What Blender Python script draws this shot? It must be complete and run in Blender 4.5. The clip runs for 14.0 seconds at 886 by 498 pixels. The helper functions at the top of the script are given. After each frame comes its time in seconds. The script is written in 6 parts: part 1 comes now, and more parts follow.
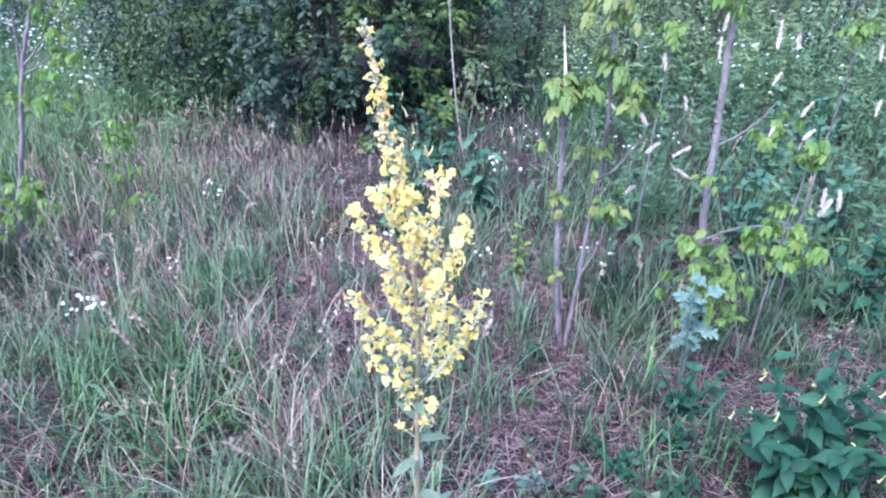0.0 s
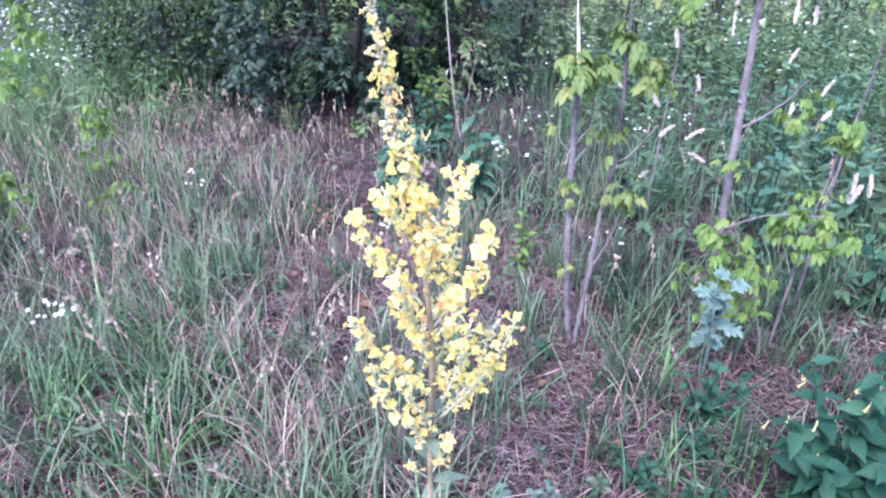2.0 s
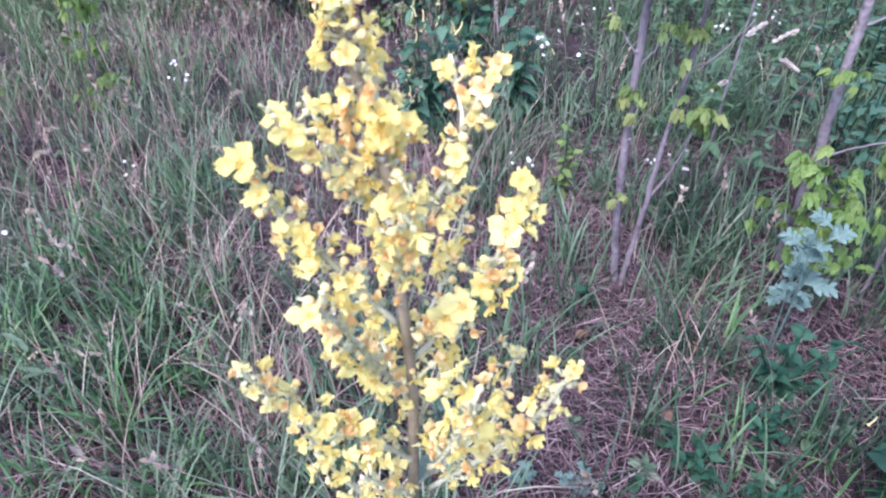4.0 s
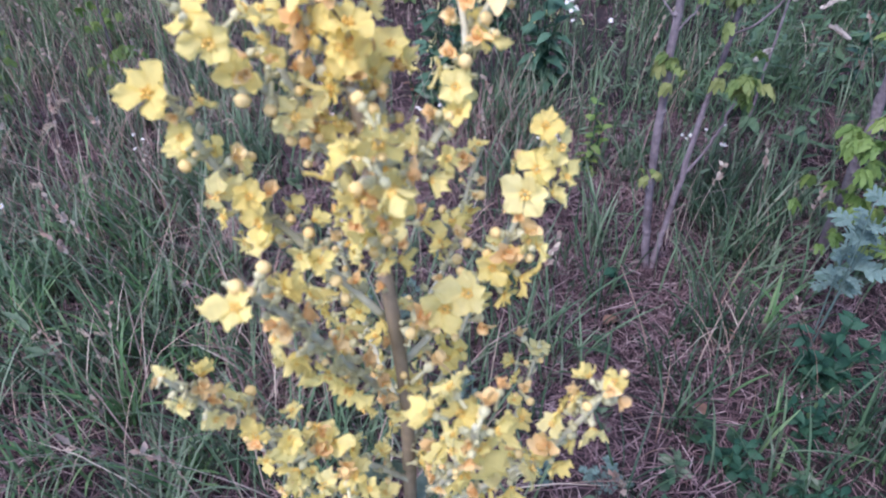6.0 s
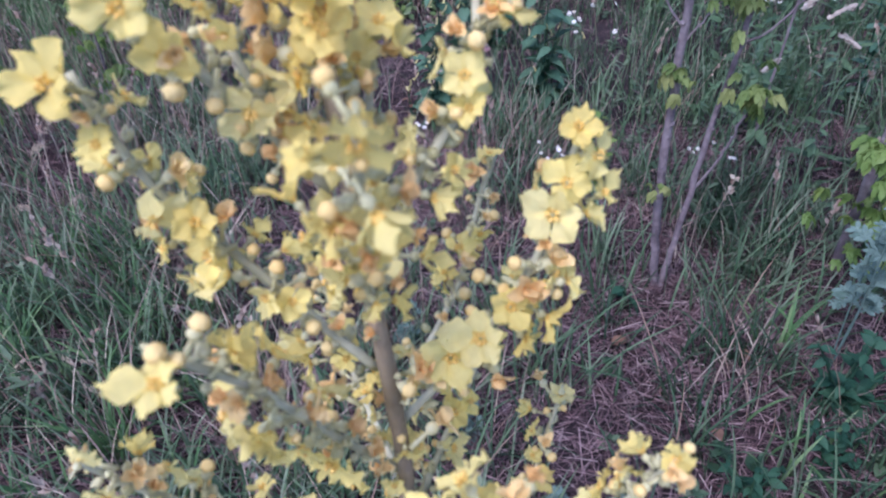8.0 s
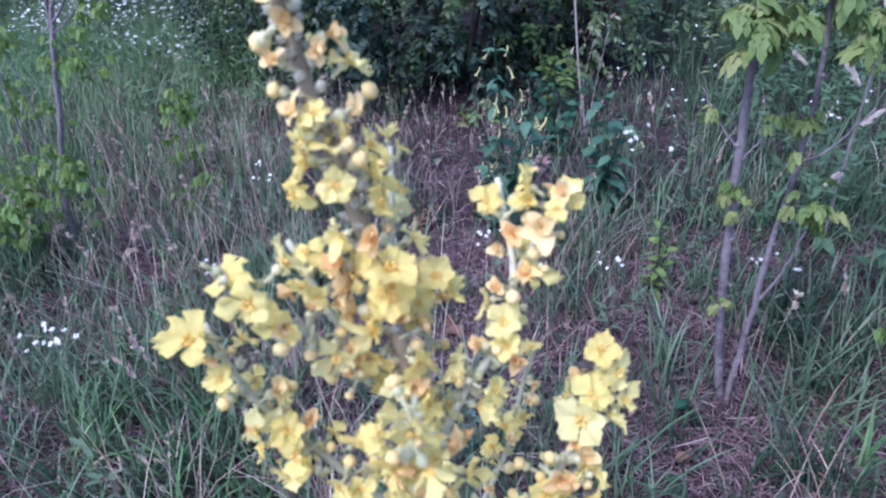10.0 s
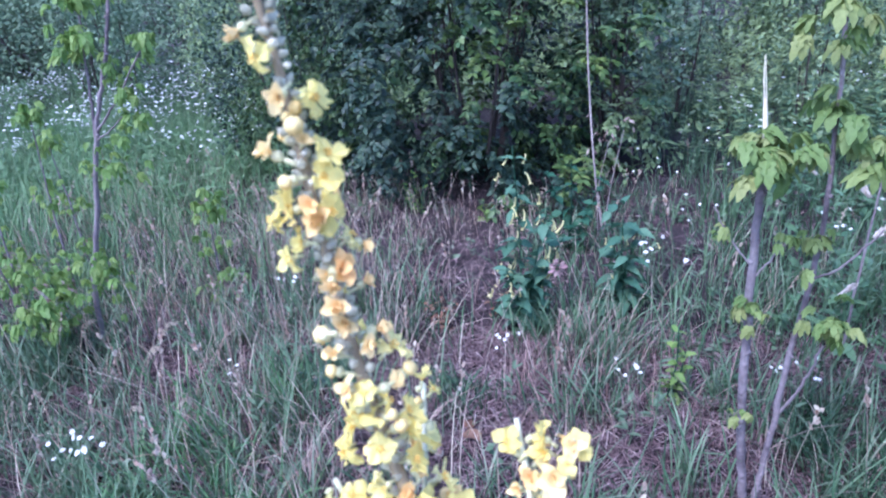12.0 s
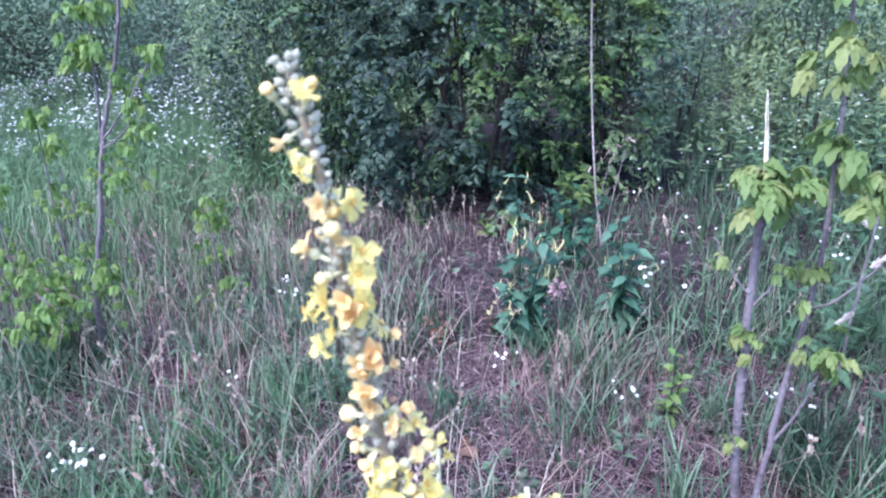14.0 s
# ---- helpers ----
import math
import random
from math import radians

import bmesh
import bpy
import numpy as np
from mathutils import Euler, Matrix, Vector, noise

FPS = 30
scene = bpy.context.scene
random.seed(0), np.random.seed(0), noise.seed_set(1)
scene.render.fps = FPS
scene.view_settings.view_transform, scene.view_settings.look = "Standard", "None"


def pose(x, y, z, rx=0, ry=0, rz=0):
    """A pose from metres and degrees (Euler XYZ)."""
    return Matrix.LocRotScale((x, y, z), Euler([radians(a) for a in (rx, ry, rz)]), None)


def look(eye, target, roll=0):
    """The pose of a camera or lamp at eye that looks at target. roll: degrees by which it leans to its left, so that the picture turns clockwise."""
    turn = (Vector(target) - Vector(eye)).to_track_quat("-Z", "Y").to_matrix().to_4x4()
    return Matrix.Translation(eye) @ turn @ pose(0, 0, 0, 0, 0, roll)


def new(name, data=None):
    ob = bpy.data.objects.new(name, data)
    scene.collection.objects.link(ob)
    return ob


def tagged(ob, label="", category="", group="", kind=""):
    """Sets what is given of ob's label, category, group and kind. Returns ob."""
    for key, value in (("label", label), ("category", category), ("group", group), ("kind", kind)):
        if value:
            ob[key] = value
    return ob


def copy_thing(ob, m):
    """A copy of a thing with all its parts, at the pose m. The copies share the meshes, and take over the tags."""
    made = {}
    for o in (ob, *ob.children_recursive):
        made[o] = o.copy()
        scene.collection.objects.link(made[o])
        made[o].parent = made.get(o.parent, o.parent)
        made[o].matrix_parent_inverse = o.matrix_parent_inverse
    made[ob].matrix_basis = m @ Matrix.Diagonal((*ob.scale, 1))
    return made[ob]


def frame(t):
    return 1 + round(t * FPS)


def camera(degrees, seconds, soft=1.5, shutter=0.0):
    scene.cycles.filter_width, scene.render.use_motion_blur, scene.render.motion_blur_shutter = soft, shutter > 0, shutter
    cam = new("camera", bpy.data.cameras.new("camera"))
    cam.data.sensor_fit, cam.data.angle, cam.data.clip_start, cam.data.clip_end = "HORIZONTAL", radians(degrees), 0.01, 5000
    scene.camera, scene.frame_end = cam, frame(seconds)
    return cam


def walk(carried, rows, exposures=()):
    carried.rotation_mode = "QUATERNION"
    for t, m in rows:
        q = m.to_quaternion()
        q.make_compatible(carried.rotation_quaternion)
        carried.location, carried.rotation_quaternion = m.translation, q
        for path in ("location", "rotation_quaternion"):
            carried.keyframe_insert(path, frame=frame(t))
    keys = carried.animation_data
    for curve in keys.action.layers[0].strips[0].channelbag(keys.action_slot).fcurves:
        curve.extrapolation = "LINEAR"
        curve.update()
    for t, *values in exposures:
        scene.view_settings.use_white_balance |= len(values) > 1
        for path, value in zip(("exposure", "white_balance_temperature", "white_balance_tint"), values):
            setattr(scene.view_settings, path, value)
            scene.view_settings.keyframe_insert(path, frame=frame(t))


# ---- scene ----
cam = camera(66.7, 14.0, soft=2.2)
cam.data.dof.use_dof = True
cam.data.dof.focus_distance = 1.6
cam.data.dof.aperture_fstop = 20.0
PATH = [
    (0, (0.044, 0.098, 1.57), (0.011, 1.852, 0.61), -0.6),
    (0.5, (0.046, 0.081, 1.586), (0.017, 1.83, 0.615), -1.1),
    (1, (0.029, 0.144, 1.563), (0.017, 1.891, 0.589), -0.8),
    (1.5, (0.002, 0.193, 1.54), (0.043, 1.932, 0.552), -0.5),
    (2, (0.009, 0.264, 1.521), (0.0, 1.992, 0.514), -0.8),
    (2.5, (0.051, 0.394, 1.49), (-0.053, 2.088, 0.432), -2.0),
    (3, (0.052, 0.474, 1.458), (-0.094, 2.135, 0.354), -1.9),
    (3.2, (0.044, 0.513, 1.431), (-0.096, 2.14, 0.276), -1.6),
    (5.3, (0.028, 0.665, 1.328), (-0.062, 2.201, 0.051), -0.0),
    (5.5, (0.032, 0.67, 1.32), (-0.089, 2.198, 0.035), -1.2),
    (6, (0.039, 0.693, 1.297), (-0.136, 2.22, 0.016), -1.7),
    (6.5, (0.037, 0.713, 1.276), (-0.13, 2.211, -0.039), -2.2),
    (7, (0.032, 0.735, 1.259), (-0.111, 2.233, -0.059), -2.6),
    (7.2, (0.027, 0.742, 1.257), (-0.104, 2.243, -0.058), -2.1),
    (9.3, (0.04, 0.748, 1.288), (-0.297, 2.395, 0.204), -4.8),
    (9.5, (0.04, 0.747, 1.296), (-0.314, 2.396, 0.222), -5.3),
    (10, (0.042, 0.733, 1.329), (-0.329, 2.418, 0.318), -4.8),
    (10.5, (0.043, 0.729, 1.352), (-0.331, 2.45, 0.403), -5.5),
    (11, (0.049, 0.726, 1.379), (-0.37, 2.47, 0.493), -5.8),
    (11.5, (0.046, 0.725, 1.399), (-0.365, 2.501, 0.576), -4.7),
    (12, (0.045, 0.726, 1.412), (-0.383, 2.51, 0.617), -4.7),
    (12.5, (0.037, 0.716, 1.43), (-0.367, 2.525, 0.678), -3.3),
    (13, (0.033, 0.718, 1.454), (-0.387, 2.547, 0.762), -3.2),
    (13.5, (0.035, 0.72, 1.45), (-0.378, 2.527, 0.699), -2.9),
    (14, (0.038, 0.722, 1.449), (-0.385, 2.516, 0.673), -3.1),
]
EXPOSURES = [(0.0, 2.55, 5500, 15), (1.5, 2.62, 5700, 22), (3.0, 2.45, 5800, 24), (5.5, 1.72, 5900, 26), (6.5, 1.46, 5850, 27), (7.2, 1.44, 5800, 28),
             (9.5, 1.33, 5450, 24), (10.0, 1.66, 5350, 25), (10.5, 1.83, 5250, 25), (11.5, 2.08, 5150, 23), (12.5, 2.27, 5150, 21), (13.5, 2.38, 5450, 21), (14.0, 2.38, 5450, 21)]
walk(cam, [(t, look(eye, target, roll)) for t, eye, target, roll in PATH], EXPOSURES)

# ---- light ----
world = bpy.data.worlds.new("sky")
scene.world = world
world.use_nodes = True
wn = world.node_tree
sky = wn.nodes.new("ShaderNodeTexSky")
sky.sky_type, sky.sun_disc = "NISHITA", False
sky.sun_elevation, sky.sun_rotation = radians(58), radians(215)
sky.air_density, sky.dust_density, sky.ozone_density = 1.0, 1.2, 1.0
wn.links.new(sky.outputs[0], wn.nodes["Background"].inputs[0])
wn.nodes["Background"].inputs[1].default_value = 0.115
sun_data = bpy.data.lights.new("sun", "SUN")
sun_data.energy, sun_data.angle, sun_data.color = 1.5, radians(28), (1.0, 0.97, 0.94)
sun = new("sun", sun_data)
SUN_AZ, SUN_EL = radians(215), radians(58)
sun_dir = Vector((math.sin(SUN_AZ) * math.cos(SUN_EL), math.cos(SUN_AZ) * math.cos(SUN_EL), math.sin(SUN_EL)))
sun.matrix_basis = look(sun_dir * 30, (0, 0, 0))


# ---- materials ----
def mat(name, cols, rough=0.6, source="island", grain=(40.0, 0.35), bump=(120.0, 0.15), trans=0.0, spec=0.3):
    """cols: dark to light; each piece takes one of them by its random number, mottled at two scales."""
    m = bpy.data.materials.new(name)
    m.use_nodes = True
    n, ln = m.node_tree.nodes, m.node_tree.links
    p = n["Principled BSDF"]
    ramp = n.new("ShaderNodeValToRGB")
    while len(ramp.color_ramp.elements) < len(cols):
        ramp.color_ramp.elements.new(0.5)
    for i, c in enumerate(cols):
        ramp.color_ramp.elements[i].position = i / max(1, len(cols) - 1)
        ramp.color_ramp.elements[i].color = (*c, 1)
    co = n.new("ShaderNodeTexCoord")
    fine = n.new("ShaderNodeTexNoise")
    fine.inputs["Scale"].default_value, fine.inputs["Detail"].default_value = grain[0], 4
    broad = n.new("ShaderNodeTexNoise")
    broad.inputs["Scale"].default_value, broad.inputs["Detail"].default_value = grain[0] / 9, 3
    for t in (fine, broad):
        ln.new(co.outputs["Object"], t.inputs["Vector"])
    if source == "noise":
        st = n.new("ShaderNodeMapRange")
        st.inputs["From Min"].default_value, st.inputs["From Max"].default_value = 0.3, 0.7
        ln.new(broad.outputs[0], st.inputs["Value"])
        ln.new(st.outputs[0], ramp.inputs[0])
    else:
        rnd = n.new("ShaderNodeNewGeometry" if source == "island" else "ShaderNodeObjectInfo")
        ln.new(rnd.outputs["Random Per Island" if source == "island" else "Random"], ramp.inputs[0])
    add = n.new("ShaderNodeMath")
    add.operation = "ADD"
    ln.new(fine.outputs[0], add.inputs[0])
    ln.new(broad.outputs[0], add.inputs[1])
    rng_ = n.new("ShaderNodeMapRange")
    rng_.inputs["From Min"].default_value, rng_.inputs["From Max"].default_value = 0.6, 1.4
    rng_.inputs["To Min"].default_value, rng_.inputs["To Max"].default_value = 1 - grain[1], 1 + grain[1]
    ln.new(add.outputs[0], rng_.inputs["Value"])
    mul = n.new("ShaderNodeMix")
    mul.data_type, mul.blend_type = "RGBA", "MULTIPLY"
    mul.inputs["Factor"].default_value = 1.0
    ln.new(ramp.outputs[0], mul.inputs["A"])
    ln.new(rng_.outputs[0], mul.inputs["B"])
    ln.new(mul.outputs["Result"], p.inputs["Base Color"])
    p.inputs["Roughness"].default_value = rough
    p.inputs["Specular IOR Level"].default_value = spec
    if bump[1] > 0:
        bt = n.new("ShaderNodeTexNoise")
        bt.inputs["Scale"].default_value, bt.inputs["Detail"].default_value = bump[0], 5
        ln.new(co.outputs["Object"], bt.inputs["Vector"])
        b = n.new("ShaderNodeBump")
        b.inputs["Strength"].default_value, b.inputs["Distance"].default_value = bump[1], 0.01
        ln.new(bt.outputs[0], b.inputs["Height"])
        ln.new(b.outputs[0], p.inputs["Normal"])
    if trans:
        tr = n.new("ShaderNodeBsdfTranslucent")
        mx = n.new("ShaderNodeMixShader")
        mx.inputs[0].default_value = trans
        ln.new(mul.outputs["Result"], tr.inputs[0])
        ln.new(p.outputs[0], mx.inputs[1])
        ln.new(tr.outputs[0], mx.inputs[2])
        ln.new(mx.outputs[0], n["Material Output"].inputs[0])
    return m


# brown taken near black: shade between blades and straw is in this colour
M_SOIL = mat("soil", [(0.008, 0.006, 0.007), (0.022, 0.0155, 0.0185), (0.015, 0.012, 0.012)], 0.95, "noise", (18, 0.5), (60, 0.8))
M_LITTER = mat("litter", [(0.0258, 0.0155, 0.0172), (0.0688, 0.0404, 0.0456), (0.1634, 0.1049, 0.1101), (0.043, 0.0249, 0.0292), (0.1118, 0.0662, 0.0722), (0.258, 0.1849, 0.1849), (0.086, 0.0533, 0.0568), (0.3612, 0.2838, 0.2752)], 0.85)
M_DRY = mat("dry_grass", [(0.2134, 0.1571, 0.1291), (0.319, 0.2578, 0.2085), (0.25, 0.155, 0.12), (0.46, 0.4054, 0.3251), (0.2662, 0.1972, 0.1744)], 0.8, trans=0.15)
M_ROSE = mat("rosy_dry_grass", [(0.2, 0.125, 0.115), (0.3, 0.21, 0.185), (0.15, 0.09, 0.085), (0.4, 0.32, 0.28)], 0.8, trans=0.15)
M_RUST = mat("rust_leaf", [(0.11, 0.05, 0.032), (0.16, 0.085, 0.055), (0.2, 0.12, 0.085)], 0.8, "object", (60, 0.3), trans=0.15)
M_GRASS = mat("grass", [(0.044, 0.082, 0.046), (0.073, 0.122, 0.068), (0.106, 0.162, 0.092), (0.13, 0.178, 0.115), (0.168, 0.198, 0.138)], 0.5, trans=0.25)
M_BROAD = mat("broad_blade", [(0.048, 0.1, 0.052), (0.077, 0.143, 0.076), (0.112, 0.182, 0.1), (0.158, 0.21, 0.138)], 0.48, trans=0.3)
M_MEADOW = mat("fresh_meadow", [(0.07, 0.145, 0.06), (0.11, 0.2, 0.085), (0.155, 0.25, 0.12), (0.21, 0.28, 0.16)], 0.5, trans=0.3)
M_VIVID = mat("vivid_blade", [(0.04, 0.105, 0.04), (0.066, 0.15, 0.058), (0.1, 0.2, 0.078), (0.15, 0.235, 0.105)], 0.45, trans=0.3)
M_DEEP = mat("deep_green_blade", [(0.016, 0.04, 0.022), (0.028, 0.065, 0.034), (0.048, 0.095, 0.048)], 0.5, trans=0.2)
M_LUSH = mat("lush_green", [(0.0391, 0.0828, 0.042), (0.0667, 0.127, 0.0607), (0.1035, 0.1766, 0.0883), (0.092, 0.1601, 0.0994)], 0.5, trans=0.25)
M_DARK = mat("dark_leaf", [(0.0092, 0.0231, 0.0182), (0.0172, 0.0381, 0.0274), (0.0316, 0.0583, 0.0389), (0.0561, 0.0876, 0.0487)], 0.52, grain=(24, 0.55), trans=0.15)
# lit copy of the bush leaf: sunlit sprays put into the colour
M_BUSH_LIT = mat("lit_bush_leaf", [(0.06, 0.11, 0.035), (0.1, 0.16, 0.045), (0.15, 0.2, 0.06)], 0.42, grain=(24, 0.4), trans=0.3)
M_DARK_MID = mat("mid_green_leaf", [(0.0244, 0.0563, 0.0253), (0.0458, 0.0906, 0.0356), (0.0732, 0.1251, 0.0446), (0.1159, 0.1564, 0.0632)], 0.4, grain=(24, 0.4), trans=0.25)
M_THICK = mat("thicket_leaf", [(0.059, 0.0977, 0.0618), (0.0919, 0.1501, 0.0891), (0.1327, 0.1958, 0.1134), (0.1542, 0.2147, 0.1333)], 0.55, trans=0.25)
M_MAPLE = mat("maple_leaf", [(0.12, 0.19, 0.055), (0.155, 0.225, 0.068), (0.2, 0.26, 0.085), (0.255, 0.275, 0.1)], 0.55, "object", (60, 0.25), trans=0.4)
M_FRESH = mat("fresh_maple_leaf", [(0.13, 0.225, 0.06), (0.175, 0.27, 0.072), (0.23, 0.31, 0.09)], 0.5, "object", (60, 0.25), trans=0.45)
M_HERB = mat("herb_leaf", [(0.0145, 0.053, 0.033), (0.022, 0.071, 0.042), (0.033, 0.092, 0.052)], 0.6, "object", (50, 0.3), trans=0.2, spec=0.2)
M_HERB_LIGHT = mat("light_herb_leaf", [(0.045, 0.112, 0.072), (0.068, 0.145, 0.092), (0.09, 0.17, 0.105)], 0.6, "object", (50, 0.3), trans=0.25)
M_YELLOWISH = mat("yellowish_thicket_leaf", [(0.11, 0.165, 0.08), (0.175, 0.24, 0.105), (0.235, 0.31, 0.135), (0.2, 0.265, 0.16)], 0.55, trans=0.35)
M_GREY = mat("grey_leaf", [(0.11, 0.18, 0.158), (0.15, 0.23, 0.2), (0.085, 0.145, 0.12)], 0.85, trans=0.3)
M_MULLEAF = mat("mullein_leaf", [(0.15, 0.2, 0.14), (0.2, 0.25, 0.185)], 0.9, "object", (80, 0.3), (300, 0.3), trans=0.25, spec=0.1)
M_BARK = mat("bark", [(0.095, 0.076, 0.086), (0.165, 0.135, 0.148), (0.21, 0.183, 0.19)], 0.85, "noise", (70, 0.4), (90, 0.7))
M_TWIG = mat("dead_wood", [(0.096, 0.068, 0.064), (0.16, 0.12, 0.112)], 0.85, "noise", (60, 0.4), (100, 0.5))
M_PALESTALK = mat("pale_stalk", [(0.2, 0.165, 0.16), (0.3, 0.25, 0.24)], 0.85, "noise", (60, 0.3), (100, 0.3))
M_DARKWOOD = mat("dark_wood", [(0.0375, 0.03, 0.0285), (0.0675, 0.0525, 0.0488)], 0.9, "noise", (40, 0.4), (80, 0.5))
M_SPLINT = mat("bare_wood", [(0.62, 0.53, 0.42), (0.75, 0.68, 0.56)], 0.7, "noise", (90, 0.2), (200, 0.3))
M_STEM = mat("mullein_stem", [(0.19, 0.155, 0.1), (0.25, 0.2, 0.135), (0.28, 0.22, 0.16)], 0.85, "noise", (150, 0.3), (400, 0.08), spec=0.1)
M_BRANCH = mat("woolly_branch", [(0.4, 0.4, 0.28), (0.5, 0.49, 0.36)], 0.95, "noise", (150, 0.3), (500, 0.06), spec=0.05)
M_PETAL = mat("petal", [(0.89, 0.73, 0.25), (0.92, 0.8, 0.31), (0.93, 0.84, 0.4)], 0.6, "object", (220, 0.11), (300, 0.012), trans=0.55, spec=0.2)
M_FADED = mat("faded_petal", [(0.84, 0.55, 0.24), (0.87, 0.63, 0.3), (0.88, 0.7, 0.36)], 0.7, "object", (220, 0.2), (300, 0.03), trans=0.38, spec=0.2)
M_BUD = mat("bud", [(0.82, 0.62, 0.26), (0.86, 0.7, 0.34)], 0.75, "object", (220, 0.15), (300, 0.015), trans=0.3, spec=0.1)
M_THROAT = mat("petal_base", [(0.86, 0.62, 0.16), (0.89, 0.68, 0.22)], 0.6, "object", (220, 0.12), (300, 0.012), trans=0.5, spec=0.2)
M_EYE = mat("stamen", [(0.78, 0.5, 0.12), (0.84, 0.58, 0.18)], 0.7, "object", (300, 0.2))
M_CALYX = mat("pale_calyx", [(0.6, 0.58, 0.35), (0.67, 0.65, 0.41), (0.72, 0.7, 0.48)], 0.95, "object", (300, 0.15), (700, 0), trans=0.45, spec=0.05)
M_WOOL = mat("woolly_calyx", [(0.54, 0.53, 0.42), (0.61, 0.59, 0.48), (0.67, 0.65, 0.54)], 0.95, "object", (300, 0.15), (700, 0), trans=0.45, spec=0.05)
M_WHITE = mat("white_ray", [(0.66, 0.66, 0.68), (0.74, 0.74, 0.74)], 0.6, trans=0.25)
M_DISC = mat("yellow_disc", [(0.6, 0.5, 0.08), (0.7, 0.6, 0.15)], 0.7)
M_OAT = mat("oat_head", [(0.3, 0.24, 0.18), (0.4, 0.33, 0.25), (0.48, 0.41, 0.32)], 0.85, trans=0.25)
M_SILK = mat("silky_head", [(0.475, 0.4048, 0.3515), (0.589, 0.5244, 0.4655), (0.399, 0.322, 0.2755)], 0.85, trans=0.3)
M_PALE = mat("pale_flower", [(0.58, 0.52, 0.22), (0.68, 0.62, 0.33)], 0.6, trans=0.3)
M_PINK = mat("pink_flower", [(0.272, 0.16, 0.176), (0.32, 0.216, 0.216), (0.224, 0.16, 0.144)], 0.8, trans=0.2)
M_WALL = mat("far_wall", [(0.5, 0.5, 0.52), (0.6, 0.6, 0.6)], 0.9, "noise", (0.3, 0.1), (1, 0.1))
M_PANE = mat("far_pane", [(0.1, 0.11, 0.13)], 0.2, "object", (1, 0.1), (1, 0))


# ---- mesh tools ----
def unit(a):
    return a / np.maximum(np.linalg.norm(a, axis=-1, keepdims=True), 1e-9)


def turn(d, n):
    """Rotations that take y to d and z towards n, one for each row."""
    y = unit(np.asarray(d, float))
    z = np.asarray(n, float)
    z = unit(z - (z * y).sum(-1, keepdims=True) * y + 1e-6)
    return np.stack([np.cross(y, z), y, z], axis=-1)


class Pile:
    """Quads gathered from many pieces, with a material slot for each."""

    def __init__(self):
        self.v, self.f, self.s, self.n = [], [], [], 0

    def put(self, verts, quads, slot=0):
        verts, quads = np.asarray(verts, float).reshape(-1, 3), np.asarray(quads, int).reshape(-1, 4)
        self.v.append(verts)
        self.f.append(quads + self.n)
        self.s.append(np.full(len(quads), slot))
        self.n += len(verts)
        return self

    def many(self, tpl, P, R, S, slot=0):
        tv, tf = tpl
        P, S = np.asarray(P, float), np.asarray(S, float)
        S = S.reshape(len(P), 1, -1)
        v = np.einsum("nij,nkj->nki", R, tv[None] * S) + P[:, None]
        f = tf[None] + (np.arange(len(P)) * len(tv))[:, None, None]
        return self.put(v, f, slot)

    def mesh(self, name, mats, smooth=True):
        v, f, s = np.concatenate(self.v), np.concatenate(self.f), np.concatenate(self.s)
        me = bpy.data.meshes.new(name)
        me.vertices.add(len(v))
        me.vertices.foreach_set("co", v.astype(np.float32).ravel())
        me.loops.add(len(f) * 4)
        me.loops.foreach_set("vertex_index", f.astype(np.int32).ravel())
        me.polygons.add(len(f))
        me.polygons.foreach_set("loop_start", np.arange(0, len(f) * 4, 4, dtype=np.int32))
        for m in mats:
            me.materials.append(m)
        me.polygons.foreach_set("material_index", s.astype(np.int32))
        me.polygons.foreach_set("use_smooth", np.full(len(f), smooth))
        me.update(calc_edges=True)
        me.validate()
        return me


def part(name, me, parent, m=None, label=""):
    ob = new(name, me)
    ob.parent = parent
    if m is not None:
        ob.matrix_basis = m
    return tagged(ob, label)


def root(name, at, label, category, group=""):
    ob = new(name)
    ob.empty_display_size = 0.05
    ob.matrix_basis = Matrix.Translation(at)
    return tagged(ob, label, category, group)


def leaf_tpl(widths, fold=0.25, droop=0.15, wave=0.0):
    """A leaf one long along y, of half widths from base to tip, folded along its midrib and drooping."""
    k = len(widths)
    t = np.linspace(0, 1, k)
    w = np.array(widths, float)
    v = np.zeros((k, 3, 3))
    for c, s in enumerate((-1, 0, 1)):
        v[:, c, 0] = s * w
        v[:, c, 1] = t
        v[:, c, 2] = -droop * t ** 2 + fold * w * abs(s) + wave * np.sin(t * 9 + s) * abs(s)
    q = []
    for r in range(k - 1):
        for c in range(2):
            a = r * 3 + c
            q.append((a, a + 1, a + 4, a + 3))
    return v.reshape(-1, 3), np.array(q)


LEAF_LANCE = leaf_tpl([0.01, 0.15, 0.12, 0.005])
LEAF_BLADE = leaf_tpl([0.02, 0.045, 0.04, 0.003], 0.2, 0.3)
LEAF_OVAL = leaf_tpl([0.02, 0.26, 0.24, 0.01])
LEAF_BUSH = leaf_tpl([0.03, 0.2, 0.27, 0.2, 0.01], 0.3, 0.3)
LEAF_SMALL = leaf_tpl([0.02, 0.3, 0.01], 0.3, 0.1)
LEAF_TOOTH = leaf_tpl([0.02, 0.26, 0.21, 0.28, 0.19, 0.22, 0.1, 0.01], 0.2, 0.3, 0.01)
LEAF_HEART = leaf_tpl([0.09, 0.22, 0.28, 0.27, 0.2, 0.1, 0.005], 0.35, 0.4, 0.02)


